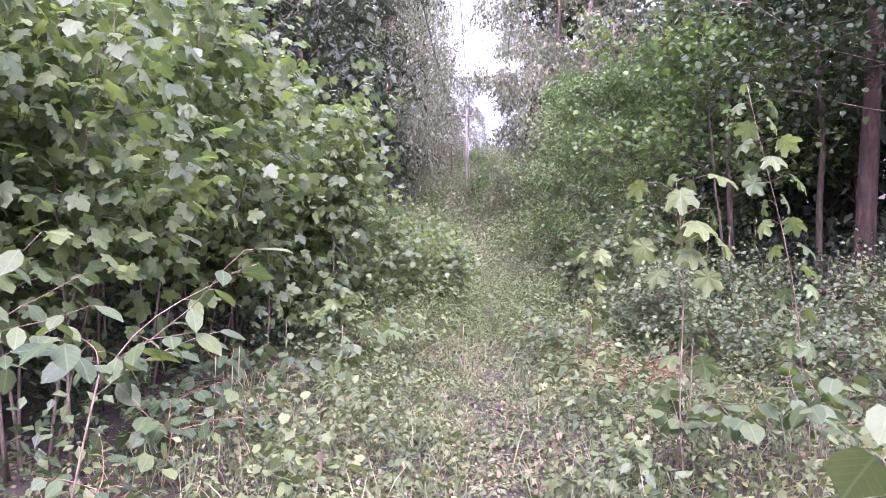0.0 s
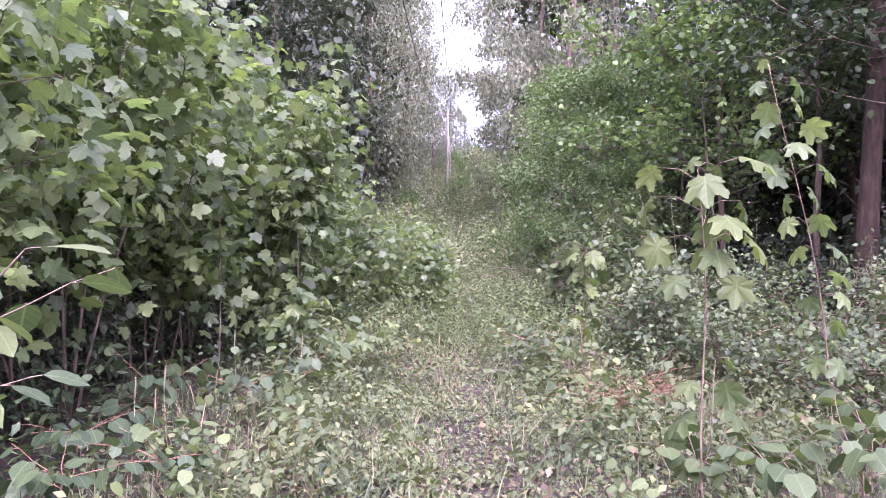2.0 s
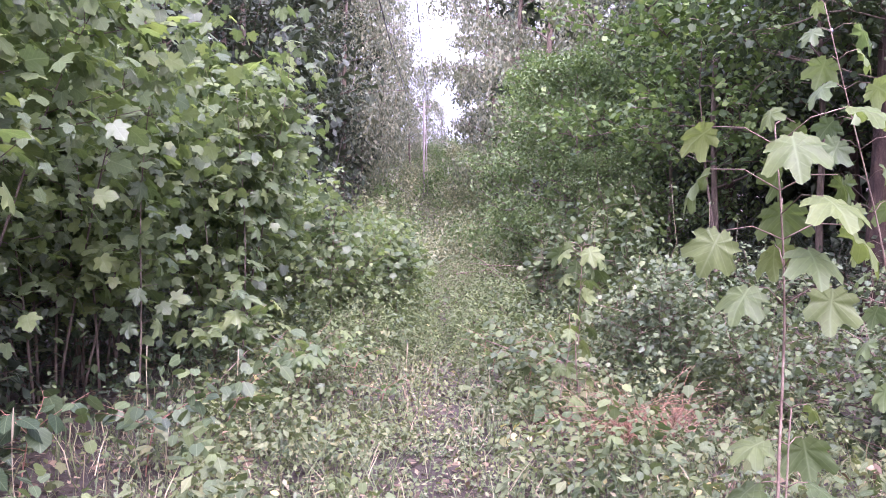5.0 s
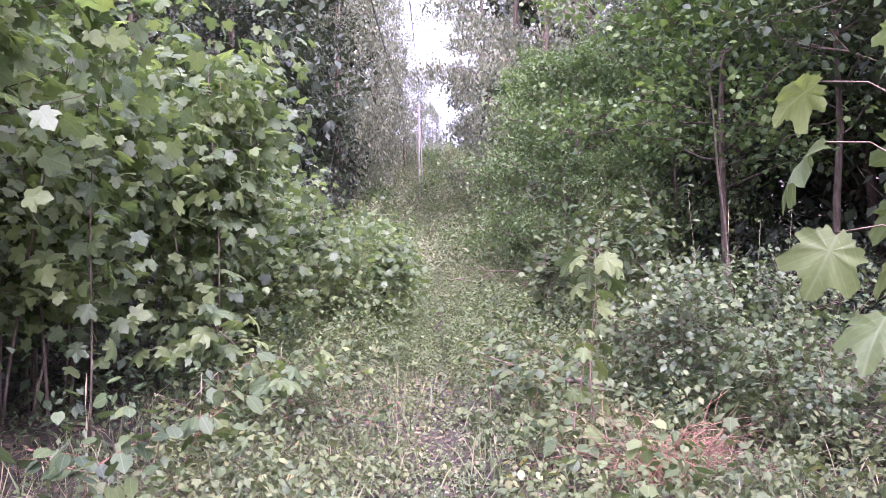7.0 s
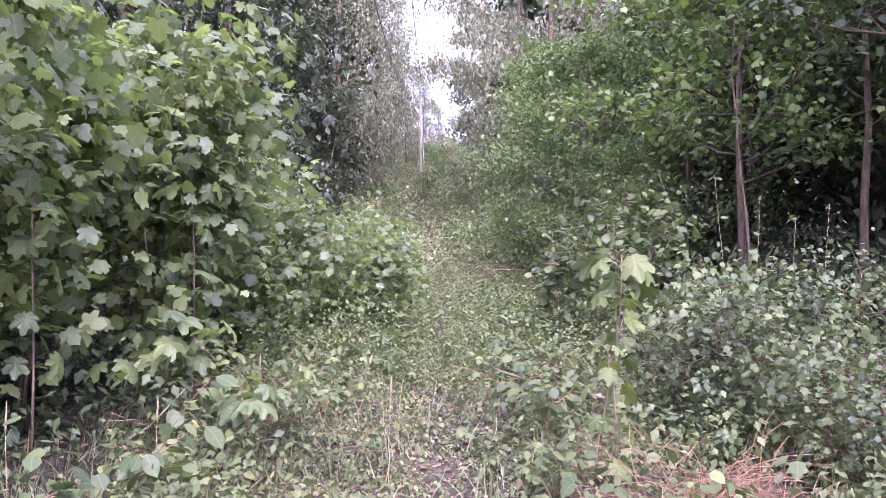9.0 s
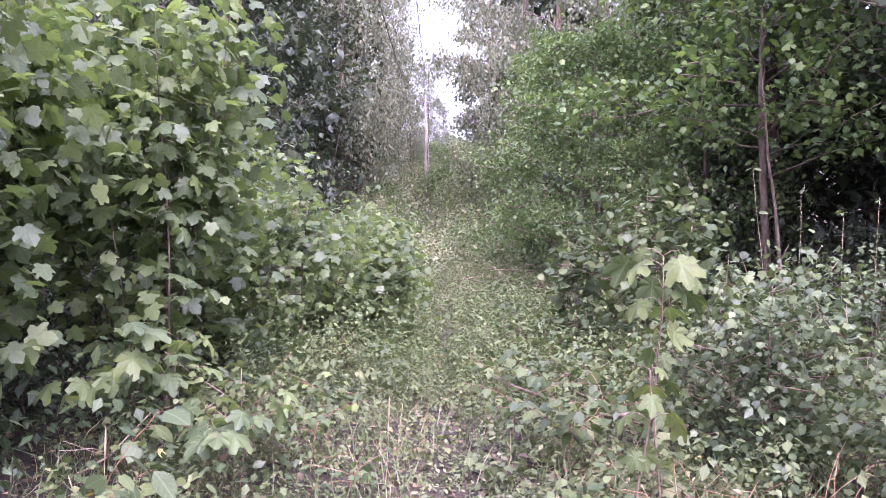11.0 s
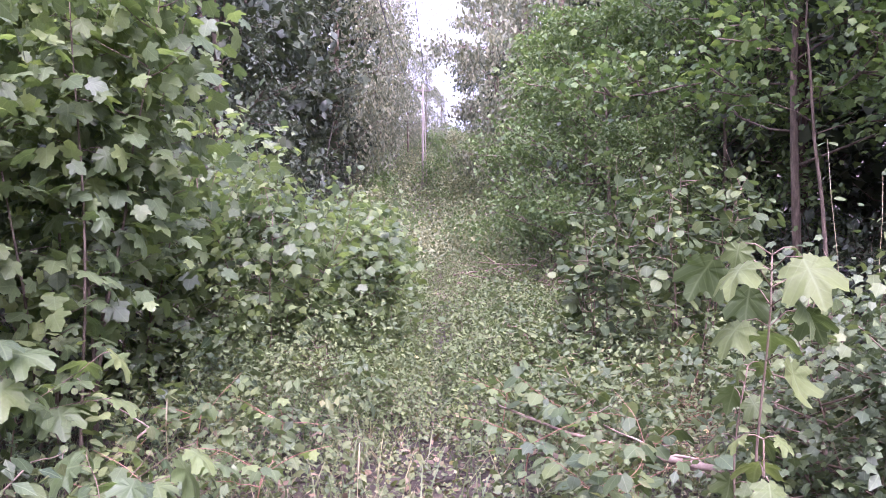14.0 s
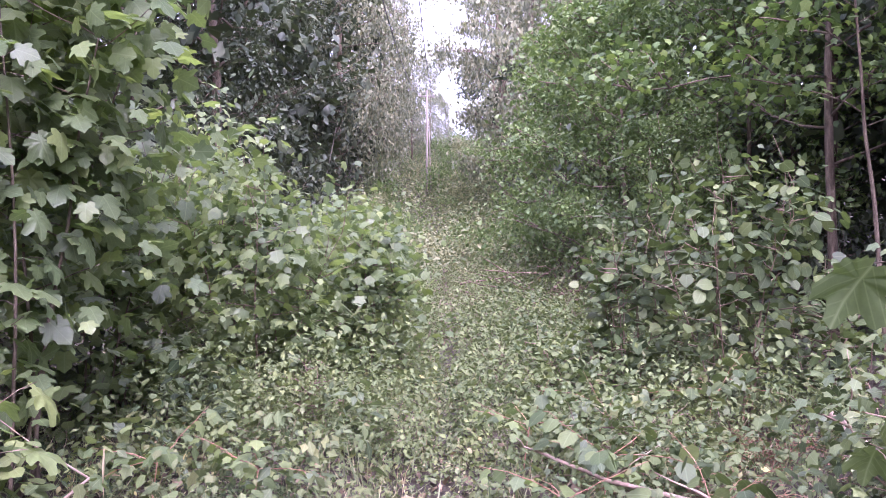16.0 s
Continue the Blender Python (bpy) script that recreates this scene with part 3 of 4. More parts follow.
    # the first eight are dark filler inside the thicket, standing in for its shade
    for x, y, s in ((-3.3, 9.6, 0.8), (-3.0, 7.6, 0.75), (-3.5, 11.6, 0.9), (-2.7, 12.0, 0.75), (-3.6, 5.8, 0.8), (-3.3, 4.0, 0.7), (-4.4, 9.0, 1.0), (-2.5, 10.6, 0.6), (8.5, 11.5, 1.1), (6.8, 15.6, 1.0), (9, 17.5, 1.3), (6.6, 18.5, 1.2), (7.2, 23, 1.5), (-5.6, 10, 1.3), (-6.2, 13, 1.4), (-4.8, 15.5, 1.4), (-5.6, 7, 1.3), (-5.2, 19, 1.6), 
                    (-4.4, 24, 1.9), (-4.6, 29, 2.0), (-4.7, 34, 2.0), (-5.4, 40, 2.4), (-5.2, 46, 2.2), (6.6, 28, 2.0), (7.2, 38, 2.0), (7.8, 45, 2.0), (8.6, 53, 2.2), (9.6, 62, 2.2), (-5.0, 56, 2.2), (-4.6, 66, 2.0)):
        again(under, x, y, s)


wood()


# ---- the sycamore thicket on the left ----
def thicket():
    lab = "young sycamore with broad lobed leaves in tiers"
    g = "sycamores of the thicket"
    for x, y, h, rx, ry, n, sz, seed, skirt in (
        (-2.45, 4.9, 3.3, 1.35, 1.2, 3100, 0.112, 61, 0.4),
        (-2.65, 6.7, 3.6, 1.4, 1.3, 3300, 0.115, 62, 0.4),
        (-2.5, 8.6, 3.4, 1.35, 1.3, 3000, 0.115, 63, 0.34),
        (-1.65, 10.7, 3.6, 1.2, 1.0, 3300, 0.118, 64, 0.3),
        (-1.9, 12.6, 2.3, 1.2, 1.1, 2400, 0.108, 66, 0.12),
        (-2.6, 9.6, 3.5, 1.1, 1.0, 2200, 0.115, 70, 0.34),
    ):
        bush("sycamore_bush", x, y, lab, "bush", h, rx, ry, 8, n, 290, sz, LOBED, SYCAMORE, BARK, seed, skirt, 0.45, g, face=-0.9, tiers=int(h / 0.2))
    # the last two, mostly out of view, are added to keep the thicket dark inside
    for x, y, h, r, n, sz, seed in ((-3.6, 10.4, 4.6, 1.5, 3400, 0.13, 65), (-3.9, 13.4, 4.2, 1.5, 2600, 0.13, 67), (-4.6, 8.0, 4.4, 1.5, 2600, 0.14, 68), (-4.5, 5.0, 4.0, 1.5, 2600, 0.14, 69), (-4.2, 2.6, 3.8, 1.4, 2200, 0.14, 78)):
        bush("sycamore_bush", x, y, lab, "bush", h, r, r * 0.95, 8, n, 120, sz, LOBED_SMALL, SYCAMORE, BARK, seed, 0.34, 0.45, g, face=-0.9, tiers=int(h / 0.2))
    for x, y, h, r, n, sz, seed in ((-0.8, 13.1, 1.9, 1.1, 2900, 0.095, 71), (0.05, 14.0, 1.45, 0.95, 2500, 0.085, 79), (-0.2, 15.8, 1.8, 1.15, 2600, 0.095, 72), (-1.9, 15.4, 2.5, 1.3, 2300, 0.11, 74), (-0.3, 17.8, 2.1, 1.35, 2200, 0.11, 73), (-2.4, 19.4, 2.4, 1.4, 1500, 0.12, 75), (-0.3, 20.8, 1.5, 1.2, 1300, 0.115, 76)):
        bush("leafy_shrub", x, y, "low spreading shrub with lobed green leaves", "shrub", h, r, r, 8, n, 130, sz, LOBED_SMALL, SYCAMORE, TWIG, seed, 0.1, 0.42, "low shrubs beside the trail", face=-0.9, tiers=int(h / 0.17))


thicket()


# ---- the hedge on the right ----
def hedge():
    g = "small-leaved bushes on the bank"
    for x, y, h, rx, ry, n, seed in ((2.35, 8.9, 1.15, 0.8, 0.75, 4200, 81), (3.3, 9.6, 1.25, 0.9, 0.8, 4000, 82), (2.9, 7.9, 0.9, 0.75, 0.6, 2600, 83), (4.2, 8.6, 1.2, 0.9, 0.8, 2000, 84)):
        bush("hedge_bush", x, y, "dense bush with small lobed green leaves", "bush", h, rx, ry, 10, n, 260, 0.046, LOBED_SMALL, HEDGE, TWIG, seed, 0.1, 0.3, g, face=-2.2)
    for x, y, h, rx, ry, n, seed in ((3.7, 7.3, 0.95, 0.8, 0.7, 2000, 91), (3.0, 6.4, 0.7, 0.7, 0.6, 1500, 92), (4.6, 7.0, 1.1, 0.9, 0.8, 1800, 93)):
        bush("hedge_bush", x, y, "dense bush with small lobed green leaves", "bush", h, rx, ry, 8, n, 0, 0.05, LOBED_SMALL, HEDGE, TWIG, seed, 0.1, 0.3, g, face=-2.2)
    for x, y, h, r, n, seed in ((2.7, 12.2, 1.95, 0.75, 1100, 85), (2.1, 12.7, 1.35, 0.5, 600, 89), (3.6, 12.7, 1.15, 0.8, 900, 86), (3.3, 14.6, 1.3, 0.8, 800, 87), (3.4, 17.5, 1.8, 1.0, 1000, 88)):
        bush("hazel_bush", x, y, "hazel bush with rounded toothed leaves", "bush", h, r, r, 8, n, 200, 0.09, ROUND, HAZEL, TWIG, seed, 0.15, 0.3, "hazel bushes on the bank", face=-2.2)


hedge()


# ---- low mounds on the ride and shrubs on the slope ----
def mounds():
    rng = np.random.default_rng(77)
    sorts = [
        bush("bramble_mound", 1.75, 12.6, "low bramble mound with soft rounded leaves", "bush", 0.7, 0.7, 0.6, 4, 900, 0, 0.05, ROUND, HAZEL, TWIG, 161, 0.05, 0.35, "bramble mounds on the ride", face=-1.9),
        bush("leafy_mound", 0.1, 14.2, "low leafy mound of small lobed leaves", "bush", 0.55, 0.7, 0.6, 4, 950, 0, 0.044, LOBED_SMALL, SOFT_WEED, TWIG, 162, 0.05, 0.35, "leafy mounds on the ride", face=-1.4),
        bush("weedy_mound", 0.9, 17.2, "low mound of pale green weeds", "bush", 0.6, 0.8, 0.7, 4, 1300, 0, 0.036, OVAL_LOW, SOFT_WEED, TWIG, 163, 0.05, 0.4, "weedy mounds on the ride", face=-1.6),
    ]
    spots = ((1.3, 15.9, 0.9), (0.2, 16.0, 0.9), (1.4, 14.4, 0.8), (2.3, 18.4, 1.3), (0.0, 18.3, 1.0), (1.3, 19.8, 1.0), (2.4, 21.0, 1.2), (0.4, 21.6, 1.2), (1.6, 23.2, 1.3), (0.0, 24.4, 1.5), (2.6, 25.2, 1.6), (1.2, 27.0, 1.5), (0.9, 12.4, 0.6), (-0.1, 12.9, 0.7), (1.9, 11.2, 0.7), (0.0, 28.5, 1.7),
             (0.1, 11.6, 0.75), (-0.35, 12.2, 0.9), (1.55, 10.6, 0.8), (1.5, 13.3, 0.9), (0.25, 15.0, 0.9), (1.9, 15.3, 1.0), (0.45, 17.0, 1.0), (1.95, 17.0, 1.1), (-0.3, 10.7, 0.6), (1.3, 9.2, 0.6), (-0.5, 9.3, 0.55), (2.3, 13.6, 0.9))
    for i, (x, y, s) in enumerate(spots):
        ob = copy_thing(sorts[i % 3], Matrix.Translation((x, y, float(ground_z(x, y)) - 0.02)) @ Matrix.Rotation(rng.uniform(-0.8, 0.8), 4, "Z"))
        ob.scale = (s, s, s * rng.uniform(0.8, 1.2))
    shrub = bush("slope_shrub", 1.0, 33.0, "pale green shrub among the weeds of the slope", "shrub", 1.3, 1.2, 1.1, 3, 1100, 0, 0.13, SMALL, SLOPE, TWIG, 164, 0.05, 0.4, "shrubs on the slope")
    darker = bush("slope_shrub", 3.6, 36.0, "green shrub among the weeds of the slope", "shrub", 1.5, 1.3, 1.2, 3, 1100, 0, 0.13, SMALL, FAR_GREEN, TWIG, 165, 0.05, 0.4, "shrubs on the slope")
    for i in range(40):
        y = 30.0 + 72.0 * (i + rng.random()) / 40
        x = rng.uniform(-0.02 * y - 1.0, 0.085 * y + 0.6)
        s = rng.uniform(0.6, 1.1) * (0.8 + y / 110)
        ob = copy_thing(darker if rng.random() < 0.4 else shrub, Matrix.Translation((x, y, float(ground_z(x, y)) - 0.02)) @ Matrix.Rotation(rng.uniform(0, 6.28), 4, "Z"))
        ob.scale = (s, s, s * rng.uniform(0.7, 1.2))


mounds()


# ---- single saplings beside the trail ----
def saplings():
    sapling(1.28, 4.4, "pale green sycamore sapling with large drooping leaves", 1.72, 8, 0.165, 3, (-0.04, 0.0), first=0.7, petiole=1.35, crowd=0.8)
    sapling(1.3, 4.6, "thin pale green sycamore sapling with a few leaves", 0.85, 4, 0.15, 4, (0.1, 0.0), first=0.45, petiole=0.6)
    sapling(2.55, 5.8, "tall thin sycamore sapling with spaced leaf pairs", 2.42, 13, 0.16, 5, (-0.38, 0.1), mat=SYCAMORE, first=0.25, petiole=0.9, crowd=0.9)
    sapling(1.42, 7.9, "pale green sycamore sapling beside the dry grass", 1.26, 6, 0.16, 8, (0.0, -0.05), first=0.76, petiole=1.2)
    sapling(1.25, 7.6, "small sycamore sapling with yellow-green leaves", 0.8, 5, 0.13, 9, (0.05, 0.0), first=0.3, petiole=0.6)
    sapling(1.5, 8.3, "small sycamore sapling with yellow-green leaves", 0.9, 5, 0.13, 19, (0.05, 0.0), first=0.3, petiole=0.6)
    sapling(-1.34, 10.2, "slim sycamore with a straight brown stem at the thicket edge", 3.1, 15, 0.155, 61, (-0.08, 0.05), mat=SYCAMORE, first=0.15, petiole=0.9, twig=BARK, stem_r=0.011, crowd=0.9)
    sapling(-1.75, 8.2, "slim sycamore with a straight brown stem at the thicket edge", 2.7, 12, 0.15, 63, (0.1, 0.05), mat=SYCAMORE, first=0.25, petiole=0.9, twig=BARK, stem_r=0.009, crowd=0.9)
    sapling(0.53, 1.04, "single low shoot with broad pale leaves", 1.1, 2, 0.12, 14, (0.02, 0.0), mat=HAZEL, shape=ROUND, first=0.93, petiole=0.3, name="hazel_sapling")
    spray("dogwood_shoot", -1.1, 2.25, "arching dogwood shoot with oval leaves and reddish stem", (0.15, 0.05, 0.98), 6, 8, 0.105, OVAL, HAZEL, 15, 0.55, 0.35, 0.4, 1.6, TWIG)
    spray("dogwood_shoot", -1.6, 2.5, "arching dogwood shoot with oval leaves and reddish stem", (0.1, 0.0, 1.0), 6, 8, 0.1, OVAL, HAZEL, 16, 0.5, 0.4, 0.2, 1.6, TWIG)
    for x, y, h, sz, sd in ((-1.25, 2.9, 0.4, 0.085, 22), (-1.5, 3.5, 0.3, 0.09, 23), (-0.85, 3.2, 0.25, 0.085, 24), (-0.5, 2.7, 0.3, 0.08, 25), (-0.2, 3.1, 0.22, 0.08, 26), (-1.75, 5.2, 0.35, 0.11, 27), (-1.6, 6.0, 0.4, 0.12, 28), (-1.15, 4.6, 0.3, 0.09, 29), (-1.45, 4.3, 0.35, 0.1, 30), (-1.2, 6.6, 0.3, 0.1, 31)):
        # shoots below the thicket take the darker leaf colour in place of shade
        spray("bramble_shoot", x, y, "arching low shoot with soft green rounded leaves", (0.05, 0.0, h), 5, 6, sz, ROUND, LIME_AND_SHADED if x < -1.1 and y > 3.2 else HAZEL, sd, 0.38, 0.1, 0.0, 3.0)
    for x, y, h, sd in ((1.5, 4.3, 0.45, 32), (1.85, 4.2, 0.42, 33), (1.3, 4.6, 0.4, 34), (2.05, 4.5, 0.5, 35)):
        spray("hazel_shoot", x, y, "low hazel shoot with broad pale green leaves", (0.0, 0.0, h), 5, 6, 0.12, ROUND, HAZEL, sd, 0.4, 0.25, -1.6, 3.0, TWIG)
    for x, y, h, sd in ((1.55, 9.6, 0.35, 51), (1.3, 10.2, 0.35, 52), (1.2, 8.9, 0.3, 55), (2.3, 11.6, 0.45, 56), (1.6, 11.6, 0.35, 57)):
        spray("bramble_shoot", x, y, "arching low shoot with soft green rounded leaves", (0.05, 0.0, h), 6, 7, 0.1, ROUND, HAZEL, sd, 0.42, 0.1, 0.0, 3.0)
    for x, y, h, sz, sd in ((-0.25, 9.2, 0.3, 0.07, 171), (-0.6, 8.9, 0.35, 0.08, 172), (0.0, 8.6, 0.2, 0.06, 173), (1.0, 9.7, 0.3, 0.075, 174), (-0.3, 10.2, 0.35, 0.08, 175), (-0.75, 10.2, 0.4, 0.09, 176), (1.05, 11.0, 0.35, 0.08, 177)):
        spray("bramble_shoot", x, y, "low shoot with dark green lobed leaves", (0.04, 0.0, h), 5, 6, sz, LOBED_SMALL, SYCAMORE, sd, 0.36, 0.1, 0.0, 3.0)
    spray("dogwood_shoot", -0.95, 7.2, "low dogwood shoot with grey-green oval leaves", (0.15, 0.0, 0.4), 5, 7, 0.12, OVAL, HAZEL, 41, 0.42, 0.1, 0.2, 1.5)
    spray("sycamore_shoot", -0.75, 8.4, "low sycamore shoot with shining leaves", (0.15, 0.0, 0.48), 5, 5, 0.17, BROAD, SYCAMORE, 42, 0.45, 0.1, 0.2, 1.6, TWIG)
    spray("sycamore_shoot", -1.35, 9.3, "low sycamore shoot with shining leaves", (0.1, -0.1, 0.6), 6, 5, 0.18, BROAD, SYCAMORE, 43, 0.5, 0.1, -0.9, 1.6, TWIG)


saplings()


# ---- pole line ----
def pole_line():
    x, y = 1.75, 62.0
    z = float(ground_z(x, y))
    root = thing("utility_pole", x, y, "weathered wooden utility pole with cables on the slope", "utility pole")
    p = Pile()
    tube(p, [(0, 0, -0.6), (0, 0, 3), (0, 0, 7.6)], [0.08, 0.075, 0.065], 12)
    part("post", p.mesh("post", POLE_WOOD), root)
    p = Pile()
    tube(p, [(-0.5, 0, 7.2), (0.5, 0, 7.2)], [0.06, 0.06], 4)
    part("crossarm", p.mesh("crossarm", POLE_WOOD), root)
    for dx in (-0.45, 0.45):
        p = Pile()
        tube(p, [(dx, 0, 7.25), (dx, 0, 7.32), (dx, 0, 7.42)], [0.03, 0.06, 0.03], 8)
        part("insulator", p.mesh("insulator", PORCELAIN), root)
    strut = Pile()
    tube(strut, [(0.3, -0.5, -0.5), (0.12, -0.12, 5.6)], [0.035, 0.03], 9)
    part("strut", strut.mesh("strut", POLE_WOOD), root)
    for k, dx in enumerate((-0.45, 0.45)):
        p = Pile()
        s = np.linspace(0, 1, 40)
        a, b = np.array([x + dx, y, z + 7.42]), np.array([-1.7 + dx * 0.9, -22.0, 9.4])
        pts = a + (b - a) * s[:, None]
        pts[:, 2] -= 4 * 3.6 * s * (1 - s)
        tube(p, pts, np.full(40, 0.014), 5)
        tagged(new("overhead_cable", p.mesh("cable", CABLE)), "thin dark overhead cable slung from the pole", "cable", "cables of the pole line")
    back = thing("utility_pole", -1.7, -22.0, "wooden utility pole behind the start of the walk", "utility pole")
    p = Pile()
    tube(p, [(0, 0, -0.6), (0, 0, 9.4)], [0.16, 0.11], 12)
    part("post", p.mesh("post", POLE_WOOD), back)


pole_line()


# ---- low plants, grass and litter ----
def visible_band(rng, n, y0, y1, half0, half1, power=1.0):
    y = y0 + (y1 - y0) * rng.random(n) ** power
    half = half0 + (half1 - half0) * (y - y0) / (y1 - y0)
    return trail(y) + rng.uniform(-1, 1, n) * half, y


def herbs():
    rng = np.random.default_rng(91)

    def patchy(x, y):
        return 0.5 + 0.5 * np.sin(1.3 * x + 2.1 * np.sin(0.8 * y)) * np.sin(1.1 * y + 1.7 * np.sin(0.9 * x))

    def scatter(name, label, plants, per, y0, y1, h0, h1, size, shape, tall, mat, keep_trail, power=1.0, clear=0.0, shade=0.16, side=0):
        heads = max(60, plants // 11)
        cx, cy = visible_band(rng, heads, y0, y1, h0, h1, power)
        own = rng.integers(0, heads, plants)
        wide = (0.06 + 0.12 * rng.random(heads)) * (1 + cy / 14)
        x, y = cx[own] + rng.normal(0, 1, plants) * wide[own], cy[own] + rng.normal(0, 1, plants) * wide[own]
        vigour = rng.uniform(0.35, 1.5, heads)[own]
        off = np.abs(x - trail(y))
        fresh = np.clip((y - 8.5) / 4.0, 0, 1)
        keep = (off > keep_trail * (1 - 0.75 * fresh) * rng.random(plants)) & (rng.random(plants) < 0.6 + 0.4 * patchy(x, y))
        keep &= (off > clear) & ((x > -1.25) | (y > 13) | (rng.random(plants) < shade))
        if side:
            keep &= (x - trail(y)) * side > 0
        x, y, off, vigour = x[keep], y[keep], off[keep] + fresh[keep], vigour[keep]
        n = len(x)
        h = tall * vigour * rng.uniform(0.5, 1.2, n) * np.clip(0.25 + off, 0.3, 1.2)
        k = per
        X, Y, H = np.repeat(x, k), np.repeat(y, k), np.repeat(h, k)
        a = rng.uniform(0, 2 * np.pi, n * k)
        f = rng.random(n * k) ** 0.6
        r = 0.5 * np.repeat(size * (0.55 + 0.5 * vigour) * rng.uniform(0.7, 1.3, n), k)
        pos = np.column_stack([X + np.cos(a) * r, Y + np.sin(a) * r, ground_z(X, Y) + H * f + 0.01])
        p = Pile()
        leaves(p, shape, pos, turns(a, rng.normal(0.4, 0.42, n * k), rng, 0.36), 2 * r * rng.uniform(0.6, 1.1, n * k))
        tagged(new(name, p.mesh(name, mat)), label, "plants", kind="stuff")

    scatter("herb_layer", "low green herbs beside the trail", 9500, 7, 1.2, 16, 2.2, 3.4, 0.038, OVAL_LOW, 0.24, HERB, 0.0)
    scatter("moss_cover", "fine low green cover on the trail", 11000, 6, 1.2, 15, 1.1, 2.0, 0.034, SMALL, 0.1, GRASS, 0.0)
    scatter("ivy_layer", "low ivy-leaved plants on the forest floor", 2600, 6, 1.2, 16, 2.4, 4.0, 0.045, LOBED_SMALL, 0.28, HERB, 0.4)
    scatter("dead_nettle_layer", "soft pale green weeds with rounded leaves", 1500, 9, 1.4, 16, 1.9, 3.2, 0.046, ROUND, 0.36, SOFT_WEED, 0.5, clear=0.16)
    scatter("bramble_layer", "bramble leaves at the trail edge", 900, 6, 1.5, 16, 2.6, 4.0, 0.062, ROUND, 0.4, HAZEL, 0.8, clear=0.35)
    scatter("weed_layer", "mixed green weeds on the ride", 13000, 9, 11, 34, 2.2, 4.2, 0.04, SMALL, 0.5, SOFT_WEED, 0.3, power=1.25)
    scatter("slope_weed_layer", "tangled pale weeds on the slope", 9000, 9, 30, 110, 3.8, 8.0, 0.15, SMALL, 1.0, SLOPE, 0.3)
    scatter("slope_bramble_layer", "green bramble on the slope", 3000, 9, 28, 108, 3.8, 8.0, 0.17, SMALL, 1.3, FAR_GREEN, 0.3)
    # dark leaf colour deepens the shade at the foot of the thicket
    scatter("shade_plants", "low plants under the thicket with leaves coloured dark for shade", 4200, 6, 1.5, 14, 4.5, 6.0, 0.075, OVAL_LOW, 0.4, LIME_AND_SHADED, 0.5, clear=1.3, shade=1.0, side=-1)
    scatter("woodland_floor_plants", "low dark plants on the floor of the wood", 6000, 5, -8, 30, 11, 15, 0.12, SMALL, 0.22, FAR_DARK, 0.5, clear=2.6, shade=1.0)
    scatter("tall_weeds", "taller weeds with narrow leaves beside the trail", 700, 12, 2.0, 22, 2.0, 3.2, 0.06, SMALL, 0.6, HERB, 0.8, clear=0.3)
    scatter("nettle_patch", "grey-green nettles on the ride", 900, 10, 3.0, 20, 2.4, 3.2, 0.065, OVAL_LOW, 0.42, HEDGE, 0.8, clear=0.4)
    scatter("loose_dead_leaves", "curled dead leaves caught in the herbs", 4200, 1, 1.2, 26, 1.8, 2.8, 0.06, OVAL_LOW, 0.16, LITTER, 0.0)
    scatter("yellowed_leaves", "a few yellowed leaves among the herbs", 420, 1, 1.5, 15, 1.8, 2.5, 0.06, OVAL, 0.15, YELLOWED, 0.3)
    for name, label, n, y0, y1, h0, h1, size, mat in (
        ("grass", "thin green and straw-coloured grass", 17000, 1.2, 16, 2.0, 2.8, 0.28, GRASS),
        ("straw", "dry straw-coloured stems among the herbs", 3200, 1.2, 16, 2.2, 2.8, 0.26, STRAW),
        ("far_grass", "tall grass on the ride", 5000, 14, 40, 2.6, 4.0, 0.4, GRASS),
    ):
        x, y = visible_band(rng, n, y0, y1, h0, h1)
        keep = (rng.random(n) < 0.25 + 0.75 * patchy(x * 1.5 + 3, y * 1.5)) & (np.abs(x - trail(y)) > 0.3 * rng.random(n))
        x, y = x[keep], y[keep]
        m = len(x)
        p = Pile()
        leaves(p, BLADE, np.column_stack([x, y, ground_z(x, y)]), turns(rng.uniform(0, 6.28, m), rng.normal(-1.0, 0.3, m), rng, 0.4), size * rng.uniform(0.4, 1.3, m))
        tagged(new(name, p.mesh(name, mat)), label, "grass", kind="stuff")
    n = 13000
    x, y = visible_band(rng, n, 1.0, 16, 2.6, 4.5)
    p = Pile()
    leaves(p, OVAL_LOW, np.column_stack([x, y, ground_z(x, y) + rng.uniform(0.005, 0.03, n)]), turns(rng.uniform(0, 6.28, n), rng.normal(0.05, 0.25, n), rng, 0.25), 0.07 * rng.uniform(0.5, 1.2, n))
    tagged(new("leaf_litter", p.mesh("leaf_litter", LITTER)), "dry brown leaf litter on the soil", "leaf litter", kind="stuff")


herbs()


def dry_tuft(x, y, label, count, length, mat, seed, spread=0.5, name="dry_grass_tuft", slope=0.75):
    rng = np.random.default_rng(seed)
    root = thing(name, x, y, label, "grass tuft")
    p = Pile()
    for i in range(count):
        a = rng.uniform(0, 2 * np.pi)
        s = np.array([rng.normal(0, spread * 0.45), rng.normal(0, spread * 0.35), 0])
        L = length * rng.uniform(0.5, 1.1)
        pts = bend(s, (np.cos(a) * slope, np.sin(a) * slope, 1.0), L, rng, 5, -0.3, 0.14)
        tube(p, pts, np.linspace(0.0025, 0.0015, 6), 3)
    tagged(part("dry_grass", p.mesh("dry_grass", mat), root), kind="stuff")
    return root


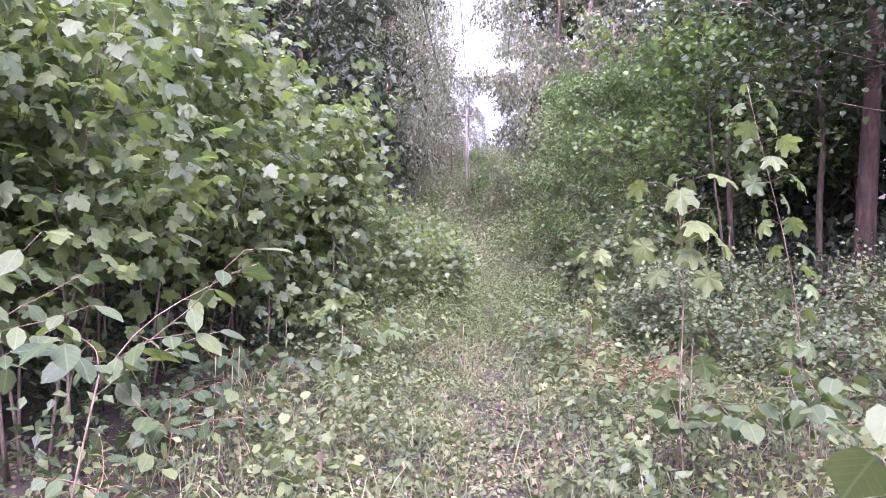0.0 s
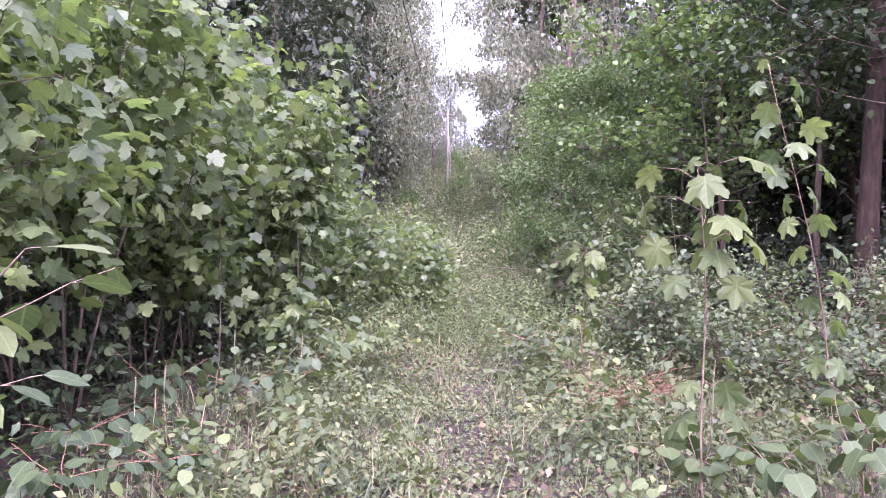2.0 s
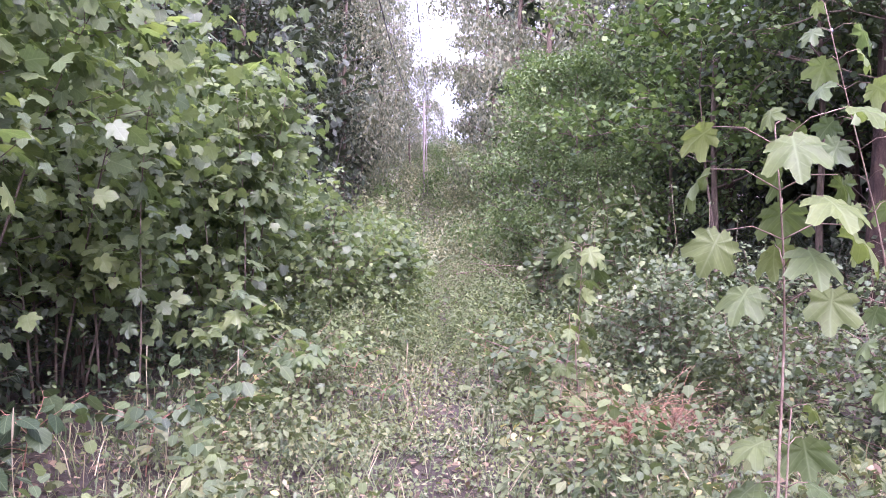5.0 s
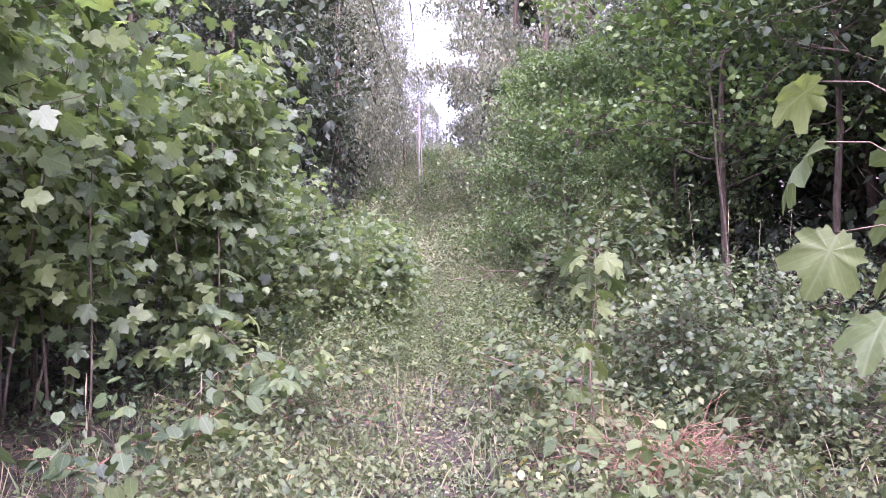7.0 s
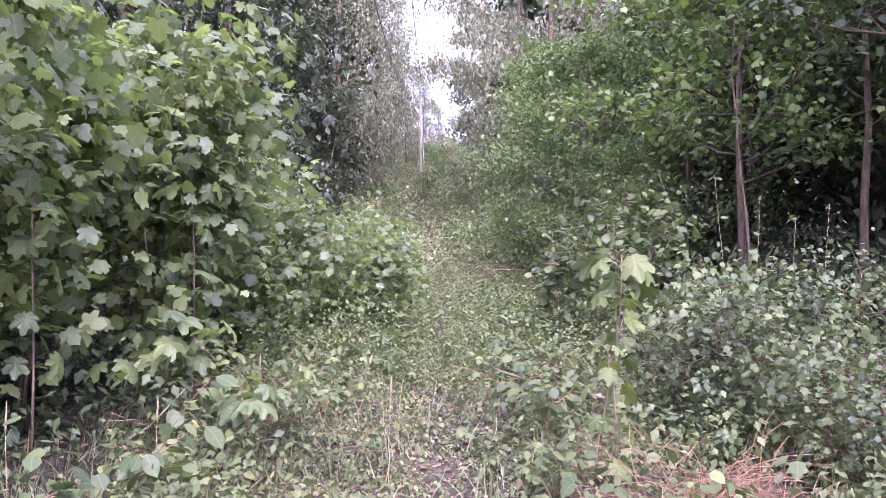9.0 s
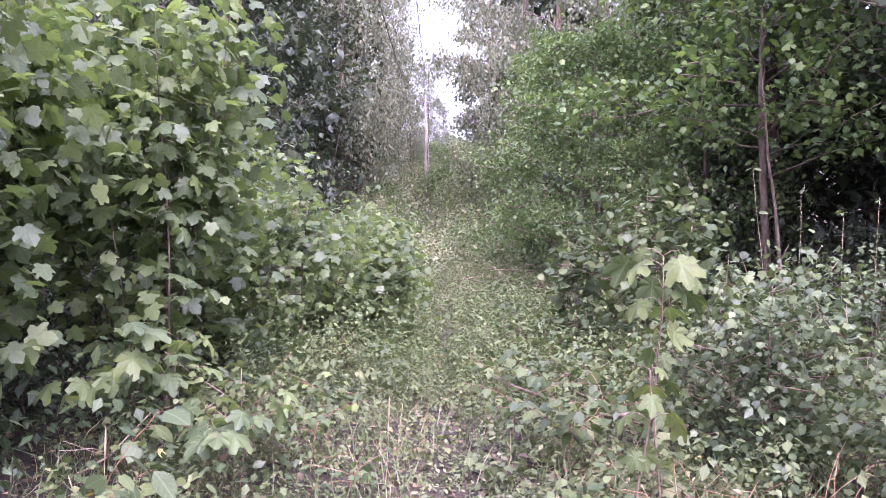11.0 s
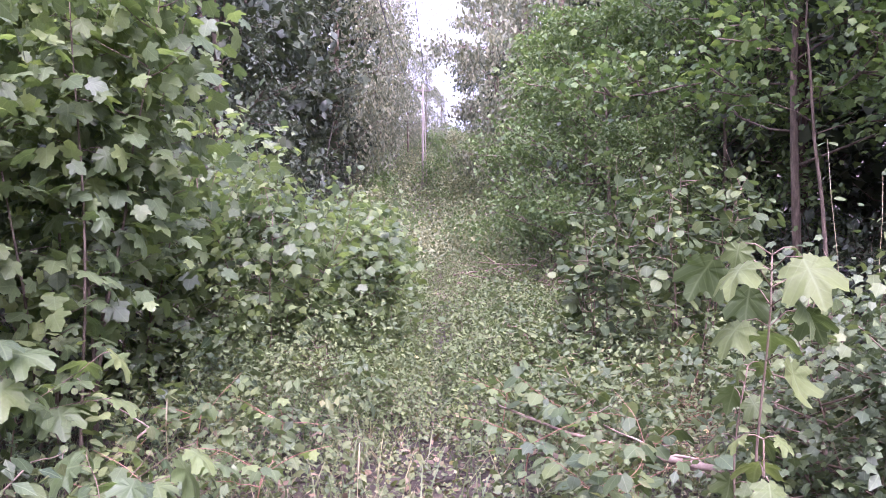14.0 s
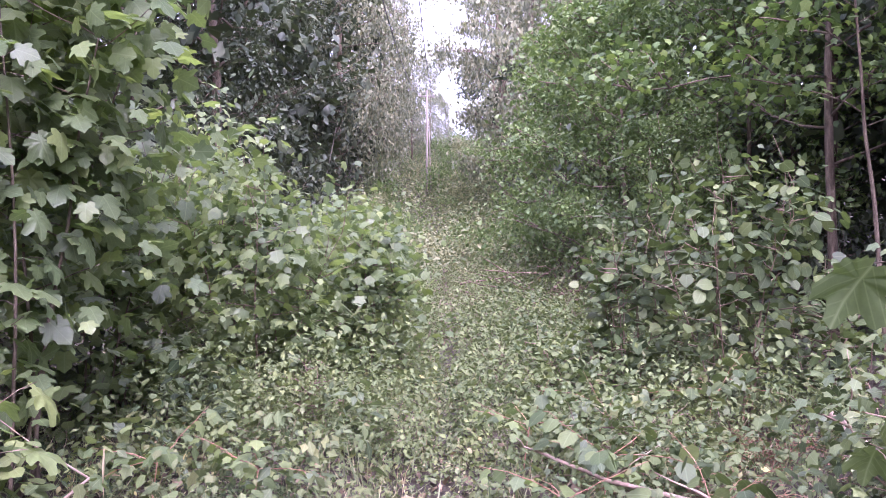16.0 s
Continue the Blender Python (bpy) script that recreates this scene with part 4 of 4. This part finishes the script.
def sticks_and_tufts():
    dry_tuft(1.72, 7.4, "heap of rusty dry grass under the bush", 340, 0.62, RUST, 101, 0.3, slope=0.55)
    dry_tuft(2.25, 7.5, "dull dry grass beside the bush", 170, 0.42, STRAW, 102, 0.4)
    dry_tuft(2.6, 11.4, "rusty dry grass beside the fallen branch", 240, 0.5, RUST, 103, 0.4)
    dry_tuft(1.85, 10.5, "rusty dry grass between the brambles", 220, 0.45, RUST, 105, 0.45)
    dry_tuft(1.55, 9.3, "straw-coloured dry grass at the trail edge", 160, 0.36, STRAW, 106, 0.4)
    dry_tuft(2.3, 14.6, "patch of rusty dry grass on the bank", 260, 0.55, RUST, 104, 0.5)
    rng = np.random.default_rng(110)
    for x, y, h in ((-1.44, 5.2, 0.54), (-1.24, 5.3, 0.6), (-1.38, 5.25, 0.48), (-1.3, 7.0, 0.6), (-0.7, 9.6, 0.5), (0.2, 9.0, 0.4), (-1.0, 7.9, 0.55)):
        root = thing("grass_spike", x, y, "straw-coloured grass stalk with a narrow seed head", "grass", "grass spikes beside the thicket")
        p = Pile()
        pts = bend((0, 0, -0.02), (rng.normal(0, 0.08), 0, 1), h, rng, 5, 0, 0.04)
        tube(p, pts, np.linspace(0.0022, 0.0014, 6), 4)
        part("stalk", p.mesh("stalk", STRAW), root)
        p = Pile()
        top = pts[-1]
        tube(p, [top - (0, 0, 0.02), top + (0.002, 0, 0.03), top + (0.004, 0, 0.08), top + (0.006, 0, 0.13)], [0.002, 0.005, 0.0045, 0.001], 5)
        part("seed_head", p.mesh("seed_head", STRAW), root)
    for x, y, h, seed in ((3.05, 10.4, 1.95, 121), (3.35, 10.6, 1.75, 122), (3.5, 10.3, 1.6, 123), (3.9, 10.5, 1.7, 124)):
        root = thing("dry_stalk", x, y, "tall dry pale weed stalk in the bush", "dry stalk", "dry stalks in the bush")
        p = Pile()
        pts = bend((0, 0, -0.02), (rng.normal(0, 0.04), 0, 1), h, rng, 6, 0, 0.03)
        tube(p, pts, np.linspace(0.003, 0.0016, 7), 5)
        part("stalk", p.mesh("stalk", STRAW), root)
        m = 16
        f = rng.integers(3, 7, m)
        leaf_parts(root, OVAL, HEDGE, pts[f] + rng.normal(0, 0.02, (m, 3)), turns(rng.uniform(0, 6.28, m), rng.normal(0.4, 0.3, m), rng), 0.06 * rng.uniform(0.6, 1.2, m))

    def stick(x, y, pts, r, label, mat=DEAD_WOOD, twigs=3):
        root = thing("fallen_branch", x, y, label, "branch", "fallen branches on the bank")
        p = Pile()
        pts = np.array(pts, float)
        tube(p, pts, np.linspace(r, r * 0.4, len(pts)), 7)
        for i in range(twigs):
            q = pts[rng.integers(1, len(pts))]
            tube(p, bend(q, (rng.normal(), rng.normal(), 0.5), rng.uniform(0.2, 0.5), rng, 4, 0, 0.2), np.linspace(r * 0.35, 0.002, 5), 4)
        part("wood", p.mesh("wood", mat), root)

    stick(1.95, 9.6, [(0.6, -0.35, 0.1), (0.2, 0, 0.2), (-0.2, 0.15, 0.26), (-0.6, 0.2, 0.22)], 0.032, "crooked dead branch with peeling bark")
    stick(1.5, 9.9, [(0.6, -0.2, 0.1), (0.2, 0.1, 0.2), (-0.2, 0.2, 0.28), (-0.5, 0.35, 0.38)], 0.016, "thin dead branch leaning in the weeds")
    stick(2.75, 10.6, [(0.15, -0.25, 0.02), (0.05, -0.05, 0.2), (-0.08, 0.15, 0.4)], 0.06, "short broken log end lying in the weeds", DEAD_WOOD, 0)
    stick(-1.1, 9.6, [(-0.3, -0.3, 0.02), (-0.1, 0, 0.16), (0.2, 0.3, 0.42)], 0.014, "thin dead twig leaning below the thicket")
    stick(-1.3, 8.9, [(-0.3, 0, 0.02), (0, 0, 0.2), (0.2, 0.1, 0.42)], 0.008, "thin dead twig leaning below the thicket")
    root = thing("brush_pile", 3.2, 21.5, "heap of cut brown branches beside the ride", "brush pile")
    for i in range(70):
        p = Pile()
        a = rng.normal(0.4, 0.5) + (np.pi if i % 2 else 0)
        s = np.array([rng.normal(0, 0.7), rng.normal(0, 0.4), abs(rng.normal(0.15, 0.25))])
        tube(p, bend(s, (np.cos(a), np.sin(a), 0.25), rng.uniform(0.6, 1.7), rng, 4, -0.03, 0.12), np.linspace(rng.uniform(0.01, 0.03), 0.005, 5), 4)
        part("branch", p.mesh("branch", TWIG), root)
    # pale snapped trunk leaning among the birches
    root = thing("snapped_trunk", -3.4, 49.0, "pale snapped birch trunk leaning in the foliage", "dead tree")
    p = Pile()
    tube(p, [(-0.9, 0, -0.4), (0, 0, 4.0), (1.0, 0, 9.0)], [0.045, 0.035, 0.022], 8)
    part("trunk", p.mesh("trunk", POLE_WOOD), root)


sticks_and_tufts()
